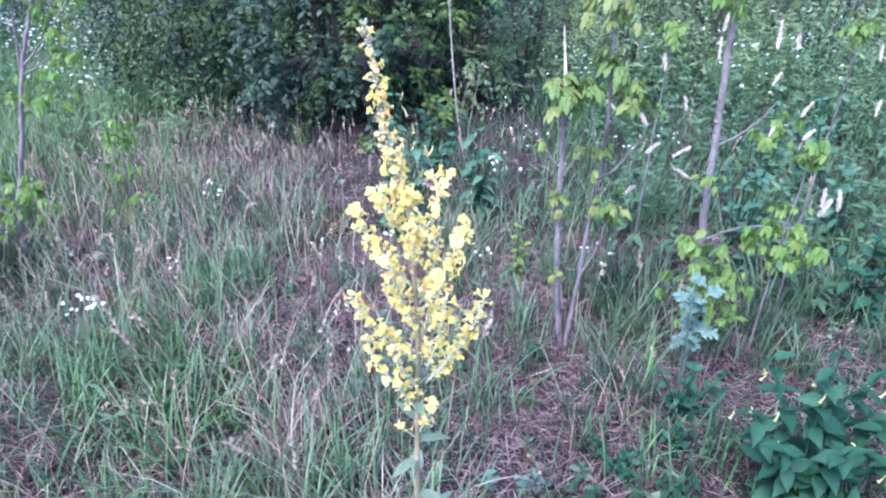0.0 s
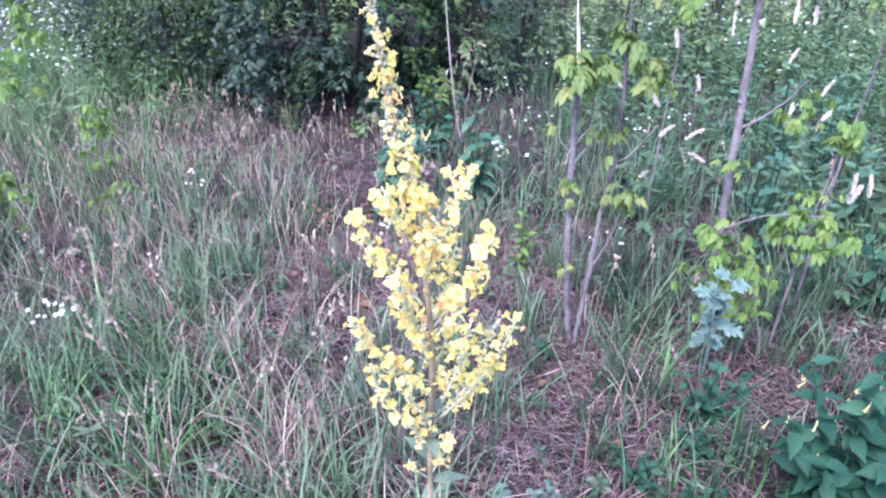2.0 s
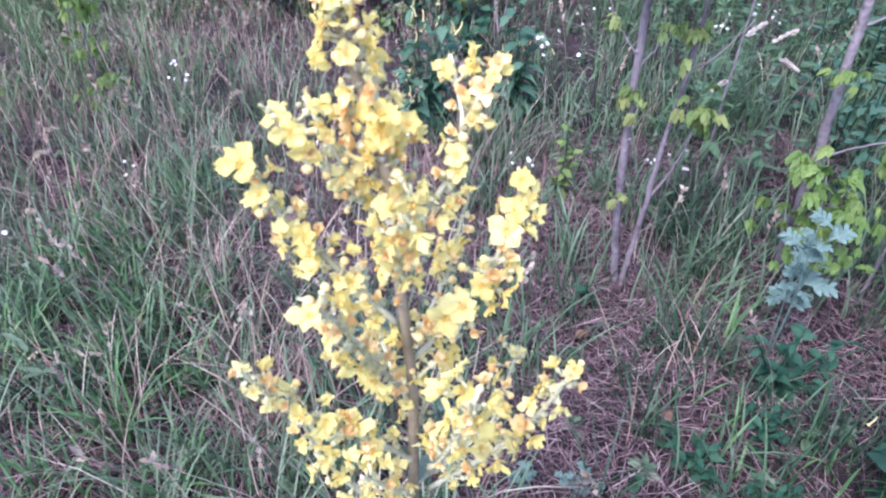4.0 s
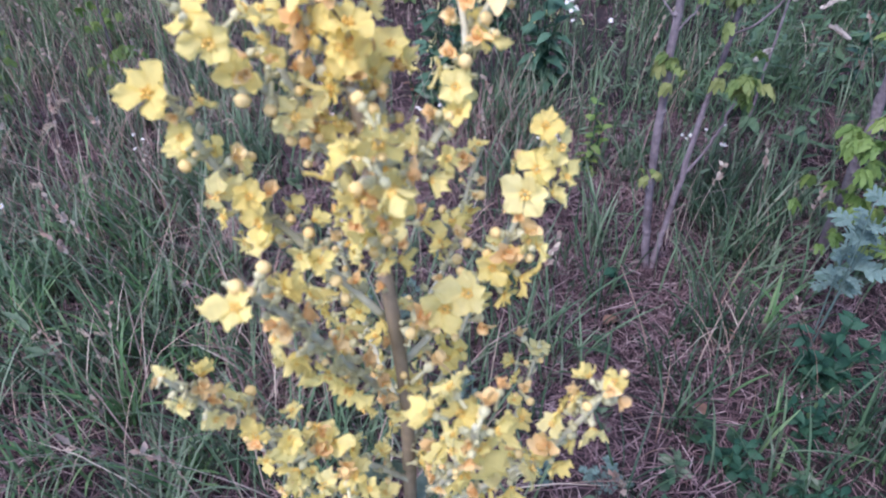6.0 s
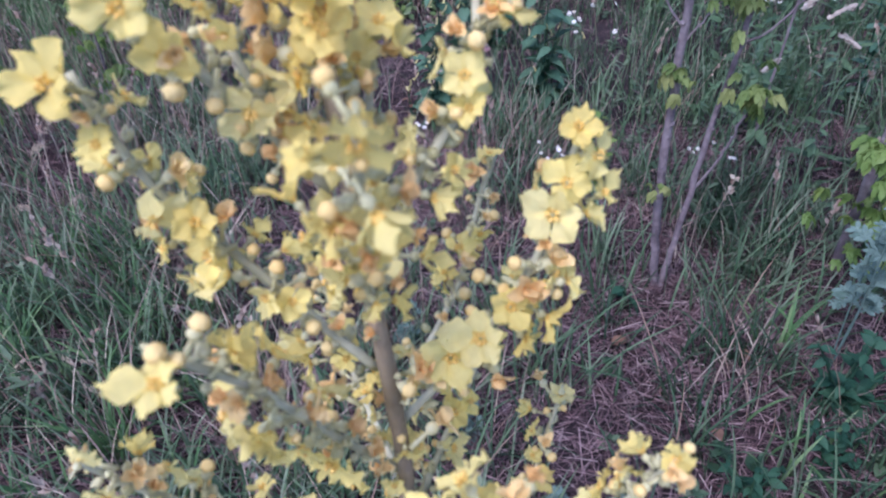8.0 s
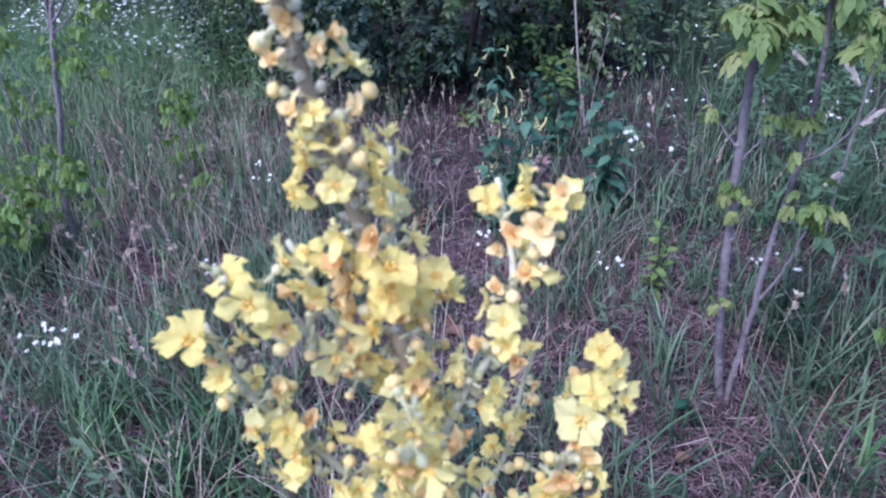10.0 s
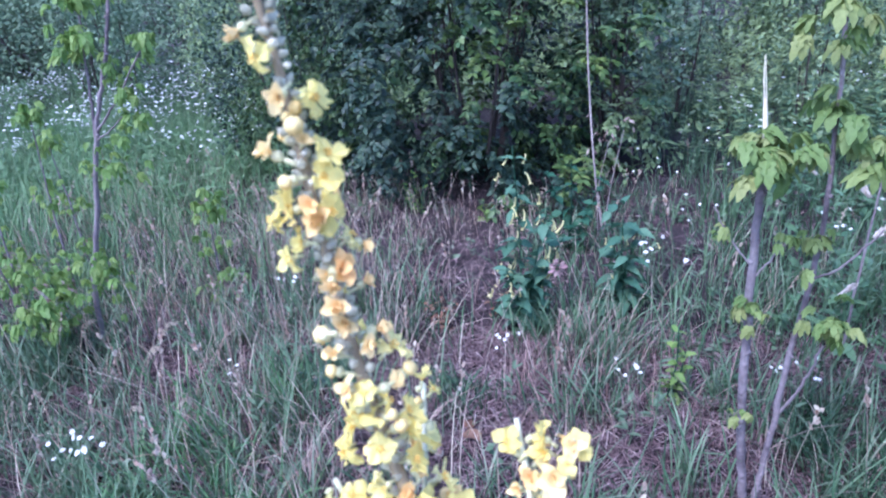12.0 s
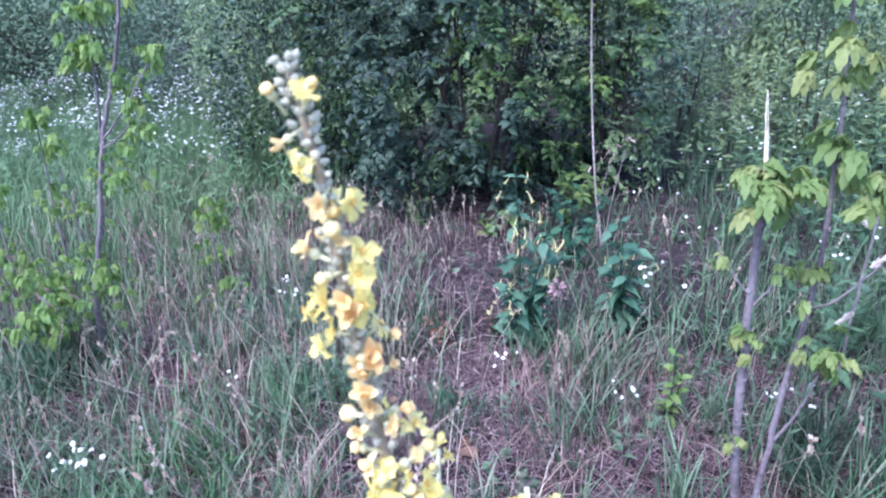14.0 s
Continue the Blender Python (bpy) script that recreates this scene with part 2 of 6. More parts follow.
def smooth_line(pts, k=6):
    """A Catmull-Rom line through the points, k steps for each span."""
    p = np.array(pts, float)
    p = np.vstack([2 * p[0] - p[1], p, 2 * p[-1] - p[-2]])
    out = []
    for i in range(1, len(p) - 2):
        for t in np.arange(k) / k:
            a, b, c, d = p[i - 1:i + 3]
            out.append(0.5 * (2 * b + (c - a) * t + (2 * a - 5 * b + 4 * c - d) * t * t + (3 * b - a - 3 * c + d) * t ** 3))
    out.append(p[-2])
    return np.array(out)


def tube(pile, line, r0, r1, sides=6, slot=0, knobs=0.0, seed=0):
    line = np.asarray(line, float)
    k = len(line)
    tang = unit(np.gradient(line, axis=0))
    side = unit(np.cross(tang, np.array([0.31, 0.87, 0.38])))
    other = np.cross(tang, side)
    a = np.arange(sides) * 2 * np.pi / sides
    r = np.linspace(r0, r1, k)[:, None]
    if knobs:
        r = r * (1 + knobs * np.random.default_rng(seed).uniform(-1, 1, (k, sides)))
    v = line[:, None] + r[..., None] * (np.cos(a)[None, :, None] * side[:, None] + np.sin(a)[None, :, None] * other[:, None])
    q = [(i * sides + j, i * sides + (j + 1) % sides, (i + 1) * sides + (j + 1) % sides, (i + 1) * sides + j) for i in range(k - 1) for j in range(sides)]
    n = k * sides
    v = np.concatenate([v.reshape(-1, 3), [line[0]], [line[-1]]])
    for j in range(0, sides - 1, 2):
        q.append((n, (j + 2) % sides, j + 1, j))
        q.append((n + 1, n - sides + j, n - sides + j + 1, n - sides + (j + 2) % sides))
    pile.put(v, q, slot)


def blob(seg=6, rings=4, long=1.3, squash=None):
    """A small egg of quads round the y axis, from 0 to its length."""
    t = np.linspace(0, 1, rings + 1)
    rad = np.sin(np.pi * np.clip(t, 0.0005, 0.9995)) ** 0.7 * 0.5
    a = np.arange(seg) * 2 * np.pi / seg
    v = np.stack([rad[:, None] * np.cos(a), np.repeat(t[:, None] * long, seg, 1), rad[:, None] * np.sin(a)], -1).reshape(-1, 3)
    q = [(i * seg + j, (i + 1) * seg + j, (i + 1) * seg + (j + 1) % seg, i * seg + (j + 1) % seg) for i in range(rings) for j in range(seg)]
    return v, np.array(q)


BLOB = blob()


def blades(pile, P, h, w, lean, rng, seg=4, slot=0):
    """Grass blades: roots, heights, widths and how far each tip leans over, as a part of its height."""
    N = len(P)
    az = rng.uniform(0, 2 * np.pi, N)
    d = np.stack([np.cos(az), np.sin(az), np.zeros(N)], -1)
    s = np.stack([-np.sin(az), np.cos(az), np.zeros(N)], -1)
    tw = rng.uniform(-0.8, 0.8, N)
    t = np.linspace(0, 1, seg + 1)
    drop = rng.uniform(0.0, 0.5, N) * lean
    v = np.zeros((N, seg + 1, 2, 3))
    for i, u in enumerate(t):
        c = P + d * (lean * h * u ** 1.8)[:, None]
        c[:, 2] += h * (u - drop * u ** 3)
        half = w * 0.5 * (1 - u) ** 0.6 * (0.6 + 0.8 * u) + 0.00025
        sd = s * np.cos(tw * u)[:, None] + d * np.sin(tw * u)[:, None]
        v[:, i, 0] = c - sd * half[:, None]
        v[:, i, 1] = c + sd * half[:, None]
    k = 2 * (seg + 1)
    tf = np.array([(2 * i, 2 * i + 1, 2 * i + 3, 2 * i + 2) for i in range(seg)])
    f = tf[None] + (np.arange(N) * k)[:, None, None]
    pile.put(v.reshape(-1, 3), f, slot)


# ---- ground ----
def gz(x, y):
    x, y = np.asarray(x, float), np.asarray(y, float)
    near = np.exp(-((x / 7) ** 2 + ((y - 3) / 7) ** 2))
    return near * (0.018 * np.sin(3.1 * x + 1.3 * y) + 0.014 * np.sin(5.3 * y - 2.2 * x + 1) + 0.008 * np.sin(11 * x + 7 * y) + 0.006 * np.sin(17 * y - 9 * x))


def build_ground():
    near = np.arange(-6, 6.01, 0.09)
    far = np.array([8, 12, 20, 35, 70, 150, 400, 1000, 2500])
    xs = np.concatenate([-far[::-1], near, far])
    ys = xs + 3.0
    X, Y = np.meshgrid(xs, ys, indexing="ij")
    v = np.stack([X, Y, gz(X, Y)], -1)
    n = len(xs)
    i, j = np.meshgrid(np.arange(n - 1), np.arange(n - 1), indexing="ij")
    a = (i * n + j).ravel()
    q = np.stack([a, a + n, a + n + 1, a + 1], -1)
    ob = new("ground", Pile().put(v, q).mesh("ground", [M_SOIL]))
    tagged(ob, "brown meadow soil under dry grass litter, darkened in colour for shade", "ground", kind="structure")


build_ground()


def spots(rng, n, x0, x1, y0, y1, keep):
    x, y = rng.uniform(x0, x1, n), rng.uniform(y0, y1, n)
    ok = rng.uniform(0, 1, n) < keep(x, y)
    return x[ok], y[ok]


def bare(x, y):
    """How bare the trodden, littered strips are: 1 bare, 0 overgrown."""
    strip = np.exp(-((x + 0.45 + 0.12 * (y - 3)) / 0.3) ** 2) * (y > 2.3) * (y < 4.7)
    patch = 1.25 * np.exp(-(((x - 0.58) / 0.42) ** 2 + ((y - 2.03) / 0.4) ** 2))
    front = 0.7 * np.exp(-(((x - 0.05) / 0.5) ** 2 + ((y - 2.5) / 0.5) ** 2))
    dark = 0.2 * np.exp(-(((x - 0.62) / 0.42) ** 2 + ((y - 1.55) / 0.32) ** 2))
    return np.clip(0.62 * strip + 0.6 * patch + 0.5 * front + dark, 0, 1)


def clear(x, y):
    """1 away from the bushes, 0 under and close before them."""
    edge = 4.42 + 0.12 * np.sin(5 * x) + 0.4 * (x < -0.98) + 0.25 * (x > -0.35)
    return np.where((x > -2.3) & (x < 0.5) & (y > edge), 0.04, 1.0)


def patchy(x, y, seed=0.0, scale=2.2):
    """Slow uneven patches, 0 to 1."""
    return np.array([0.5 + 0.9 * noise.noise(Vector((a * scale + seed, b * scale, seed))) for a, b in zip(np.atleast_1d(x), np.atleast_1d(y))]).clip(0, 1)


def build_litter():
    rng = np.random.default_rng(11)
    x, y = spots(rng, 105000, -1.9, 1.7, 1.15, 3.1, lambda x, y: (0.5 + 0.5 * bare(x, y)) * (1 - 0.55 * np.exp(-(((x - 0.75) / 0.42) ** 2 + ((y - 1.48) / 0.36) ** 2))))
    x2, y2 = spots(rng, 60000, -3.6, 2.6, 2.8, 5.2, lambda x, y: 0.4 + 0.6 * bare(x, y))
    x3, y3 = spots(rng, 90000, -5.5, 5.0, -3.0, 5.5, lambda x, y: 0.55 * np.clip(1.25 - np.hypot(x / 5.0, (y - 1.8) / 4.4), 0, 1) * ((y < 1.2) | (x < -1.8) | (x > 1.6)))
    x, y = np.concatenate([x, x2, x3]), np.concatenate([y, y2, y3])
    N = len(x)
    az = rng.uniform(0, 2 * np.pi, N)
    tilt = rng.normal(0, 0.25, N)
    d = np.stack([np.cos(az) * np.cos(tilt), np.sin(az) * np.cos(tilt), np.sin(tilt)], -1)
    up = np.stack([rng.normal(0, 0.5, N), rng.normal(0, 0.5, N), np.ones(N)], -1)
    L = rng.uniform(0.025, 0.075, N) * np.where(rng.uniform(0, 1, N) < 0.25, 1.7, 1)
    W = rng.uniform(0.0012, 0.0032, N)
    P = np.stack([x, y, gz(x, y) + rng.uniform(0.003, 0.04, N)], -1) - d * L[:, None] / 2
    P[:, 2] = np.maximum(P[:, 2], gz(P[:, 0], P[:, 1]) + 0.003)
    sv = np.array([(s * w, t, -0.08 * t * t) for t, w in ((0, 0.4), (0.35, 0.5), (0.7, 0.45), (1, 0.12)) for s in (-1, 1)])
    straw = (sv, np.array([(0, 1, 3, 2), (2, 3, 5, 4), (4, 5, 7, 6)]))
    S = np.stack([W, L, L], -1)
    ob = new("straw_litter", Pile().many(straw, P, turn(d, up), S).mesh("straw_litter", [M_LITTER]))
    tagged(ob, "pinkish brown dead straw lying on the soil", "dry litter", kind="stuff")


build_litter()


def clumped(rng, n, per, x0, x1, y0, y1, keep, spread):
    cx, cy = spots(rng, n, x0, x1, y0, y1, keep)
    k = rng.integers(per[0], per[1], len(cx))
    i = np.repeat(np.arange(len(cx)), k)
    x = cx[i] + rng.normal(0, spread, len(i))
    y = cy[i] + rng.normal(0, spread, len(i))
    return x, y, i


def build_surroundings():
    """Sparse meadow behind and beside the walk, thinning outwards."""
    rng = np.random.default_rng(15)
    p = Pile()
    x, y, i = clumped(rng, 10500, (5, 12), -7, 6.5, -4.5, 4.5,
                      lambda x, y: np.clip(1.1 - np.hypot(x, y - 1) / 6.5, 0, 1) * ((y < 1.15) | (x > 2.0) | (x < -2.5)) * (np.hypot(x, y - 0.4) > 0.25), 0.06)
    h = rng.uniform(0.06, 0.24, len(x))
    blades(p, np.stack([x, y, gz(x, y) - 0.005], -1), h, rng.uniform(0.003, 0.007, len(x)), rng.uniform(0.2, 1.3, len(x)), rng, 3)
    ob = new("open_meadow", p.mesh("open_meadow", [M_BROAD]))
    tagged(ob, "thin green meadow grass on the open side", "grass", kind="stuff")


build_surroundings()


def build_grass():
    rng = np.random.default_rng(5)
    p = Pile()
    x, y, i = clumped(rng, 1150, (9, 22), -2.4, 2.2, 1.1, 3.1, lambda x, y: np.clip(1.15 * patchy(x, y, 3.0) - 0.75 * bare(x, y) - 0.1 * (y > 2.6) - 0.5 * (x > 0.2) * (y < 2.0), 0.04, 1), 0.04)
    size = np.random.default_rng(6).uniform(0.6, 1.35, i.max() + 1)[i]
    h = rng.uniform(0.05, 0.22, len(x)) * size
    blades(p, np.stack([x, y, gz(x, y) - 0.005], -1), h, rng.uniform(0.004, 0.0085, len(x)), rng.uniform(0.12, 0.9, len(x)), rng)
    ob = new("meadow_grass", p.mesh("meadow_grass", [M_GRASS]))
    tagged(ob, "blue-green meadow grass in loose clumps", "grass", kind="stuff")
    p = Pile()
    x, y, i = clumped(rng, 2600, (8, 20), -5.5, 4.2, 2.9, 7.5, lambda x, y: np.clip(0.75 - 0.75 * bare(x, y) - 0.3 * (np.abs(x + 1.2) < 0.9) * (y < 4.8), 0.05, 1) * clear(x, y), 0.06)
    h = rng.uniform(0.1, 0.34, len(x)) * (1 - 0.45 * np.clip((y - 3.3) / 0.8, 0, 1) * (x > -2.3) * (x < 0.6))
    for slot, on in enumerate((x > -0.9, x <= -0.9)):
        k = int(on.sum())
        blades(p, np.stack([x, y, gz(x, y) - 0.005], -1)[on], h[on], rng.uniform(0.003, 0.008, k), rng.uniform(0.15, 0.8, k), rng, 3, slot)
    ob = new("tall_grass", p.mesh("tall_grass", [M_LUSH, M_MEADOW]))
    tagged(ob, "green tall grass before the bushes, fresher under the saplings", "grass", kind="stuff")
    p = Pile()
    x, y, i = clumped(rng, 1550, (5, 15), -3.4, 2.0, 1.15, 5.0, lambda x, y: np.clip(0.42 + 0.6 * np.exp(-(((x + 1.35) / 0.8) ** 2 + ((y - 3.7) / 1.1) ** 2)) - 0.3 * (x > 0.9) - 0.45 * bare(x, y) - 0.25 * (x > -0.5) * (y > 2.4) - 0.4 * (x > 0.15) * (y < 2.15), 0.03, 1) * clear(x, y), 0.05)
    h = rng.uniform(0.08, 0.36, len(x))
    h *= 1 - 0.5 * np.clip((y - 3.3) / 0.8, 0, 1) * (x > -2.3)
    blades(p, np.stack([x, y, gz(x, y) - 0.005], -1), h, rng.uniform(0.0015, 0.004, len(x)), rng.uniform(0.15, 1.1, len(x)), rng)
    ob = new("dry_grass", p.mesh("dry_grass", [M_DRY]))
    tagged(ob, "tan dry grass stalks standing among the green", "dry grass", kind="stuff")
    p = Pile()
    x, y, i = clumped(rng, 1500, (6, 17), -2.6, 2.0, 1.15, 3.4, lambda x, y: np.clip(1.3 * patchy(x, y, 9.0) - 0.35 - 0.8 * bare(x, y) - 0.5 * (x > 0.2) * (y < 2.0), 0.02, 1), 0.028)
    h = rng.uniform(0.1, 0.29, len(x))
    blades(p, np.stack([x, y, gz(x, y) - 0.005], -1), h, rng.uniform(0.005, 0.0095, len(x)), rng.uniform(0.12, 0.75, len(x)), rng, 5)
    ob = new("broad_grass", p.mesh("broad_grass", [M_BROAD]))
    tagged(ob, "broad pale green grass blades bending over", "grass", kind="stuff")
    p = Pile()
    x, y, i = clumped(rng, 1300, (8, 20), -6.5, -1.6, 3.2, 7.5, lambda x, y: np.clip(0.75 - 0.5 * (x > -2.4), 0.03, 1), 0.05)
    h = rng.uniform(0.14, 0.42, len(x))
    blades(p, np.stack([x, y, gz(x, y) - 0.005], -1), h, rng.uniform(0.003, 0.008, len(x)), rng.uniform(0.12, 0.7, len(x)), rng, 3)
    ob = new("green_meadow_grass", p.mesh("green_meadow_grass", [M_MEADOW]))
    tagged(ob, "fresh green tall meadow grass under the saplings", "grass", kind="stuff")
    p = Pile()
    x, y, i = clumped(rng, 480, (8, 26), -0.1, 1.7, 1.2, 2.7, lambda x, y: np.clip(1.3 * patchy(x, y, 5.0, 3.5) - 0.3 - 0.3 * bare(x, y), 0.02, 1), 0.03)
    h = rng.uniform(0.06, 0.22, len(x))
    blades(p, np.stack([x, y, gz(x, y) - 0.005], -1), h, rng.uniform(0.003, 0.0075, len(x)), rng.uniform(0.12, 0.9, len(x)), rng)
    ob = new("dark_grass", p.mesh("dark_grass", [M_DEEP]))
    tagged(ob, "dark green grass tufts in the straw litter", "grass", kind="stuff")
    # dry stalks with narrow seed heads
    p = Pile()
    x, y = spots(rng, 1500, -3.2, 1.8, 1.3, 5.2, lambda x, y: clear(x, y) * (0.1 + 0.2 * (x < -0.2) + 0.6 * np.exp(-(((x + 1.25) / 0.6) ** 2 + ((y - 4.1) / 0.8) ** 2))))
    for px, py in zip(x, y):
        hh = rng.uniform(0.22, 0.5) * (1 - 0.4 * min(1, max(0, (py - 3.3) / 0.8)))
        a, ln = rng.uniform(0, 6.28), rng.uniform(0.05, 0.5) * hh
        b = np.array([px, py, gz(px, py)])
        tip = b + np.array([math.cos(a) * ln, math.sin(a) * ln, hh])
        line = smooth_line([b, b * 0.5 + tip * 0.5 + np.array([-math.cos(a), -math.sin(a), 0]) * ln * 0.15, tip], 3)
        tube(p, line, 0.0012, 0.0007, 3)
        k = rng.integers(8, 16)
        t = rng.uniform(0.0, 0.085, k)
        dd = unit(tip - line[-2])
        P = tip - dd * t[:, None]
        R = turn(dd + rng.normal(0, 0.35, (k, 3)), rng.normal(0, 1, (k, 3)))
        p.many(LEAF_SMALL, P, R, np.full(k, rng.uniform(0.013, 0.022)))
    ob = new("seeding_grass", p.mesh("seeding_grass", [M_DRY]))
    tagged(ob, "pale dry grass stalks with narrow seed heads", "dry grass", kind="stuff")


build_grass()


# ---- single grass tufts ----
def grass_tuft(x, y, n, h, wide, spread, m, label, seed):
    rng = np.random.default_rng(seed)
    ob = root("grass_tuft", (x, y, float(gz(x, y))), label, "grass", "grass tufts")
    p = Pile()
    P = np.stack([rng.normal(0, spread, n), rng.normal(0, spread, n), np.full(n, -0.006)], -1)
    blades(p, P, rng.uniform(0.45, 1.0, n) * h, rng.uniform(0.6, 1.0, n) * wide, rng.uniform(0.15, 0.95, n), rng, 5)
    tagged(part("foliage", p.mesh("foliage", [m]), ob), kind="stuff")


GREEN_TUFT, DARK_TUFT, DRY_TUFT = "broad-bladed green grass tuft bending over", "dark green broad-bladed grass tuft in the litter", "pinkish dry grass tuft of thin dead blades"
for k, (x, y, n, h, sp) in enumerate([(-1.07, 2.66, 46, 0.26, 0.05), (-0.93, 2.62, 40, 0.24, 0.06), (-0.85, 1.8, 42, 0.26, 0.05), (-0.95, 1.95, 38, 0.24, 0.05), (-1.12, 1.6, 36, 0.24, 0.05), (-1.24, 2.0, 40, 0.26, 0.06),
                                      (-1.6, 2.1, 38, 0.26, 0.06), (0.13, 1.8, 40, 0.22, 0.04), (0.16, 1.9, 36, 0.24, 0.05), (-0.7, 1.75, 30, 0.22, 0.05), (-0.02, 2.5, 30, 0.28, 0.05), (0.6, 2.15, 34, 0.27, 0.05), (0.72, 2.25, 30, 0.26, 0.06),
                                      (-0.6, 1.5, 34, 0.2, 0.05), (-0.95, 1.45, 36, 0.2, 0.05)]):
    grass_tuft(x, y, n, h, 0.0095, sp, M_BROAD, GREEN_TUFT, 800 + k)
for k, (x, y, n, h, sp) in enumerate([(-0.66, 2.92, 50, 0.2, 0.06), (-0.39, 2.54, 40, 0.17, 0.05), (-0.24, 2.53, 26, 0.14, 0.04), (0.57, 1.95, 16, 0.2, 0.05), (0.75, 1.8, 18, 0.2, 0.06), (0.4, 1.75, 14, 0.17, 0.06), (-1.0, 1.65, 40, 0.2, 0.06)]):
    grass_tuft(x, y, n, h, 0.0085, sp, M_DEEP, DARK_TUFT, 830 + k)
for k, (x, y, n, h, sp) in enumerate([(-0.48, 1.58, 90, 0.26, 0.045), (-0.7, 2.03, 60, 0.24, 0.05), (-0.4, 1.7, 50, 0.24, 0.04), (0.83, 1.85, 45, 0.22, 0.05), (-0.05, 2.75, 60, 0.28, 0.06), (0.06, 2.9, 50, 0.3, 0.08), (-0.6, 3.3, 60, 0.26, 0.09),
                                      (-0.2, 2.66, 40, 0.26, 0.05), (-0.95, 3.4, 50, 0.26, 0.1), (0.15, 2.6, 40, 0.24, 0.06), (0.3, 2.9, 46, 0.26, 0.08), (0.45, 2.5, 40, 0.22, 0.07), (-0.1, 2.45, 40, 0.2, 0.06), (-1.3, 2.5, 50, 0.26, 0.08), (-1.45, 2.2, 50, 0.24, 0.08), (-1.1, 2.35, 40, 0.22, 0.07)]):
    grass_tuft(x, y, n, h, 0.0038, sp, M_ROSE, DRY_TUFT, 850 + k)


for k, (x, y, n, h, sp) in enumerate([(-1.0, 2.5, 44, 0.2, 0.05), (-1.02, 2.08, 34, 0.25, 0.05), (-1.25, 2.2, 36, 0.25, 0.06), (-1.24, 1.97, 34, 0.24, 0.06), (-0.86, 1.9, 36, 0.25, 0.05), (-0.79, 1.56, 30, 0.27, 0.025), (-0.91, 1.74, 30, 0.24, 0.05),
                                      (-0.72, 1.72, 26, 0.2, 0.04), (-0.88, 1.4, 28, 0.2, 0.05), (-0.6, 1.43, 24, 0.19, 0.04), (-1.19, 1.76, 34, 0.24, 0.05), (-1.36, 2.5, 36, 0.24, 0.06), (-0.78, 2.0, 26, 0.24, 0.04), (-1.12, 2.3, 34, 0.24, 0.06), (0.72, 1.98, 16, 0.2, 0.04), (0.63, 1.6, 14, 0.17, 0.04), (0.87, 1.52, 16, 0.16, 0.05)]):
    grass_tuft(x, y, n, h, 0.0115, sp, M_VIVID, "fresh green grass tuft of broad blades", 1100 + k)
for k, (x, y, n, h, sp) in enumerate([(-0.62, 1.8, 14, 0.3, 0.03), (-0.5, 1.68, 16, 0.28, 0.03), (-0.84, 1.7, 10, 0.24, 0.05), (-0.95, 1.5, 12, 0.22, 0.05), (0.56, 1.84, 14, 0.22, 0.06)]):
    grass_tuft(x, y, n, h, 0.0055, sp, M_DRY, "bleached dead grass blades bent over at the tip", 1130 + k)


def drooping_grass(x, y, seed):
    rng = np.random.default_rng(seed)
    ob = root("drooping_grass", (x, y, float(gz(x, y))), "green grass with drooping cream seed heads", "grass")
    p = Pile()
    n = 26
    blades(p, np.stack([rng.normal(0, 0.02, n), rng.normal(0, 0.02, n), np.full(n, -0.005)], -1), rng.uniform(0.1, 0.2, n), rng.uniform(0.006, 0.01, n), rng.uniform(0.2, 0.8, n), rng, 5)
    tagged(part("foliage", p.mesh("foliage", [M_BROAD]), ob), kind="stuff")
    for i, (dx, dy, h) in enumerate([(0.06, -0.02, 0.19), (0.09, 0.0, 0.16), (-0.05, -0.03, 0.18), (0.03, -0.05, 0.21), (0.11, -0.05, 0.13)]):
        line = smooth_line([(0, 0, 0), (dx * 0.3, dy * 0.3, h * 0.7), (dx * 0.75, dy * 0.75, h), (dx * 1.15, dy * 1.15, h * 0.93)], 6)
        p = Pile()
        tube(p, line, 0.0012, 0.0008, 4)
        part("stem", p.mesh("stem", [M_BROAD]), ob)
        p = Pile()
        k = 34
        t = rng.uniform(0.72, 1.0, k)
        P = line[(t * (len(line) - 1)).astype(int)] + rng.normal(0, 0.002, (k, 3))
        d = unit(line[-1] - line[-5]) + rng.normal(0, 0.3, (k, 3)) + np.array([0, 0, -0.35])
        p.many(LEAF_LANCE, P, turn(d, rng.normal(0, 1, (k, 3))), rng.uniform(0.009, 0.015, k))
        part("seed_head", p.mesh("seed_head", [M_OAT]), ob, label="drooping cream seed head")


drooping_grass(-0.98, 1.70, 880)


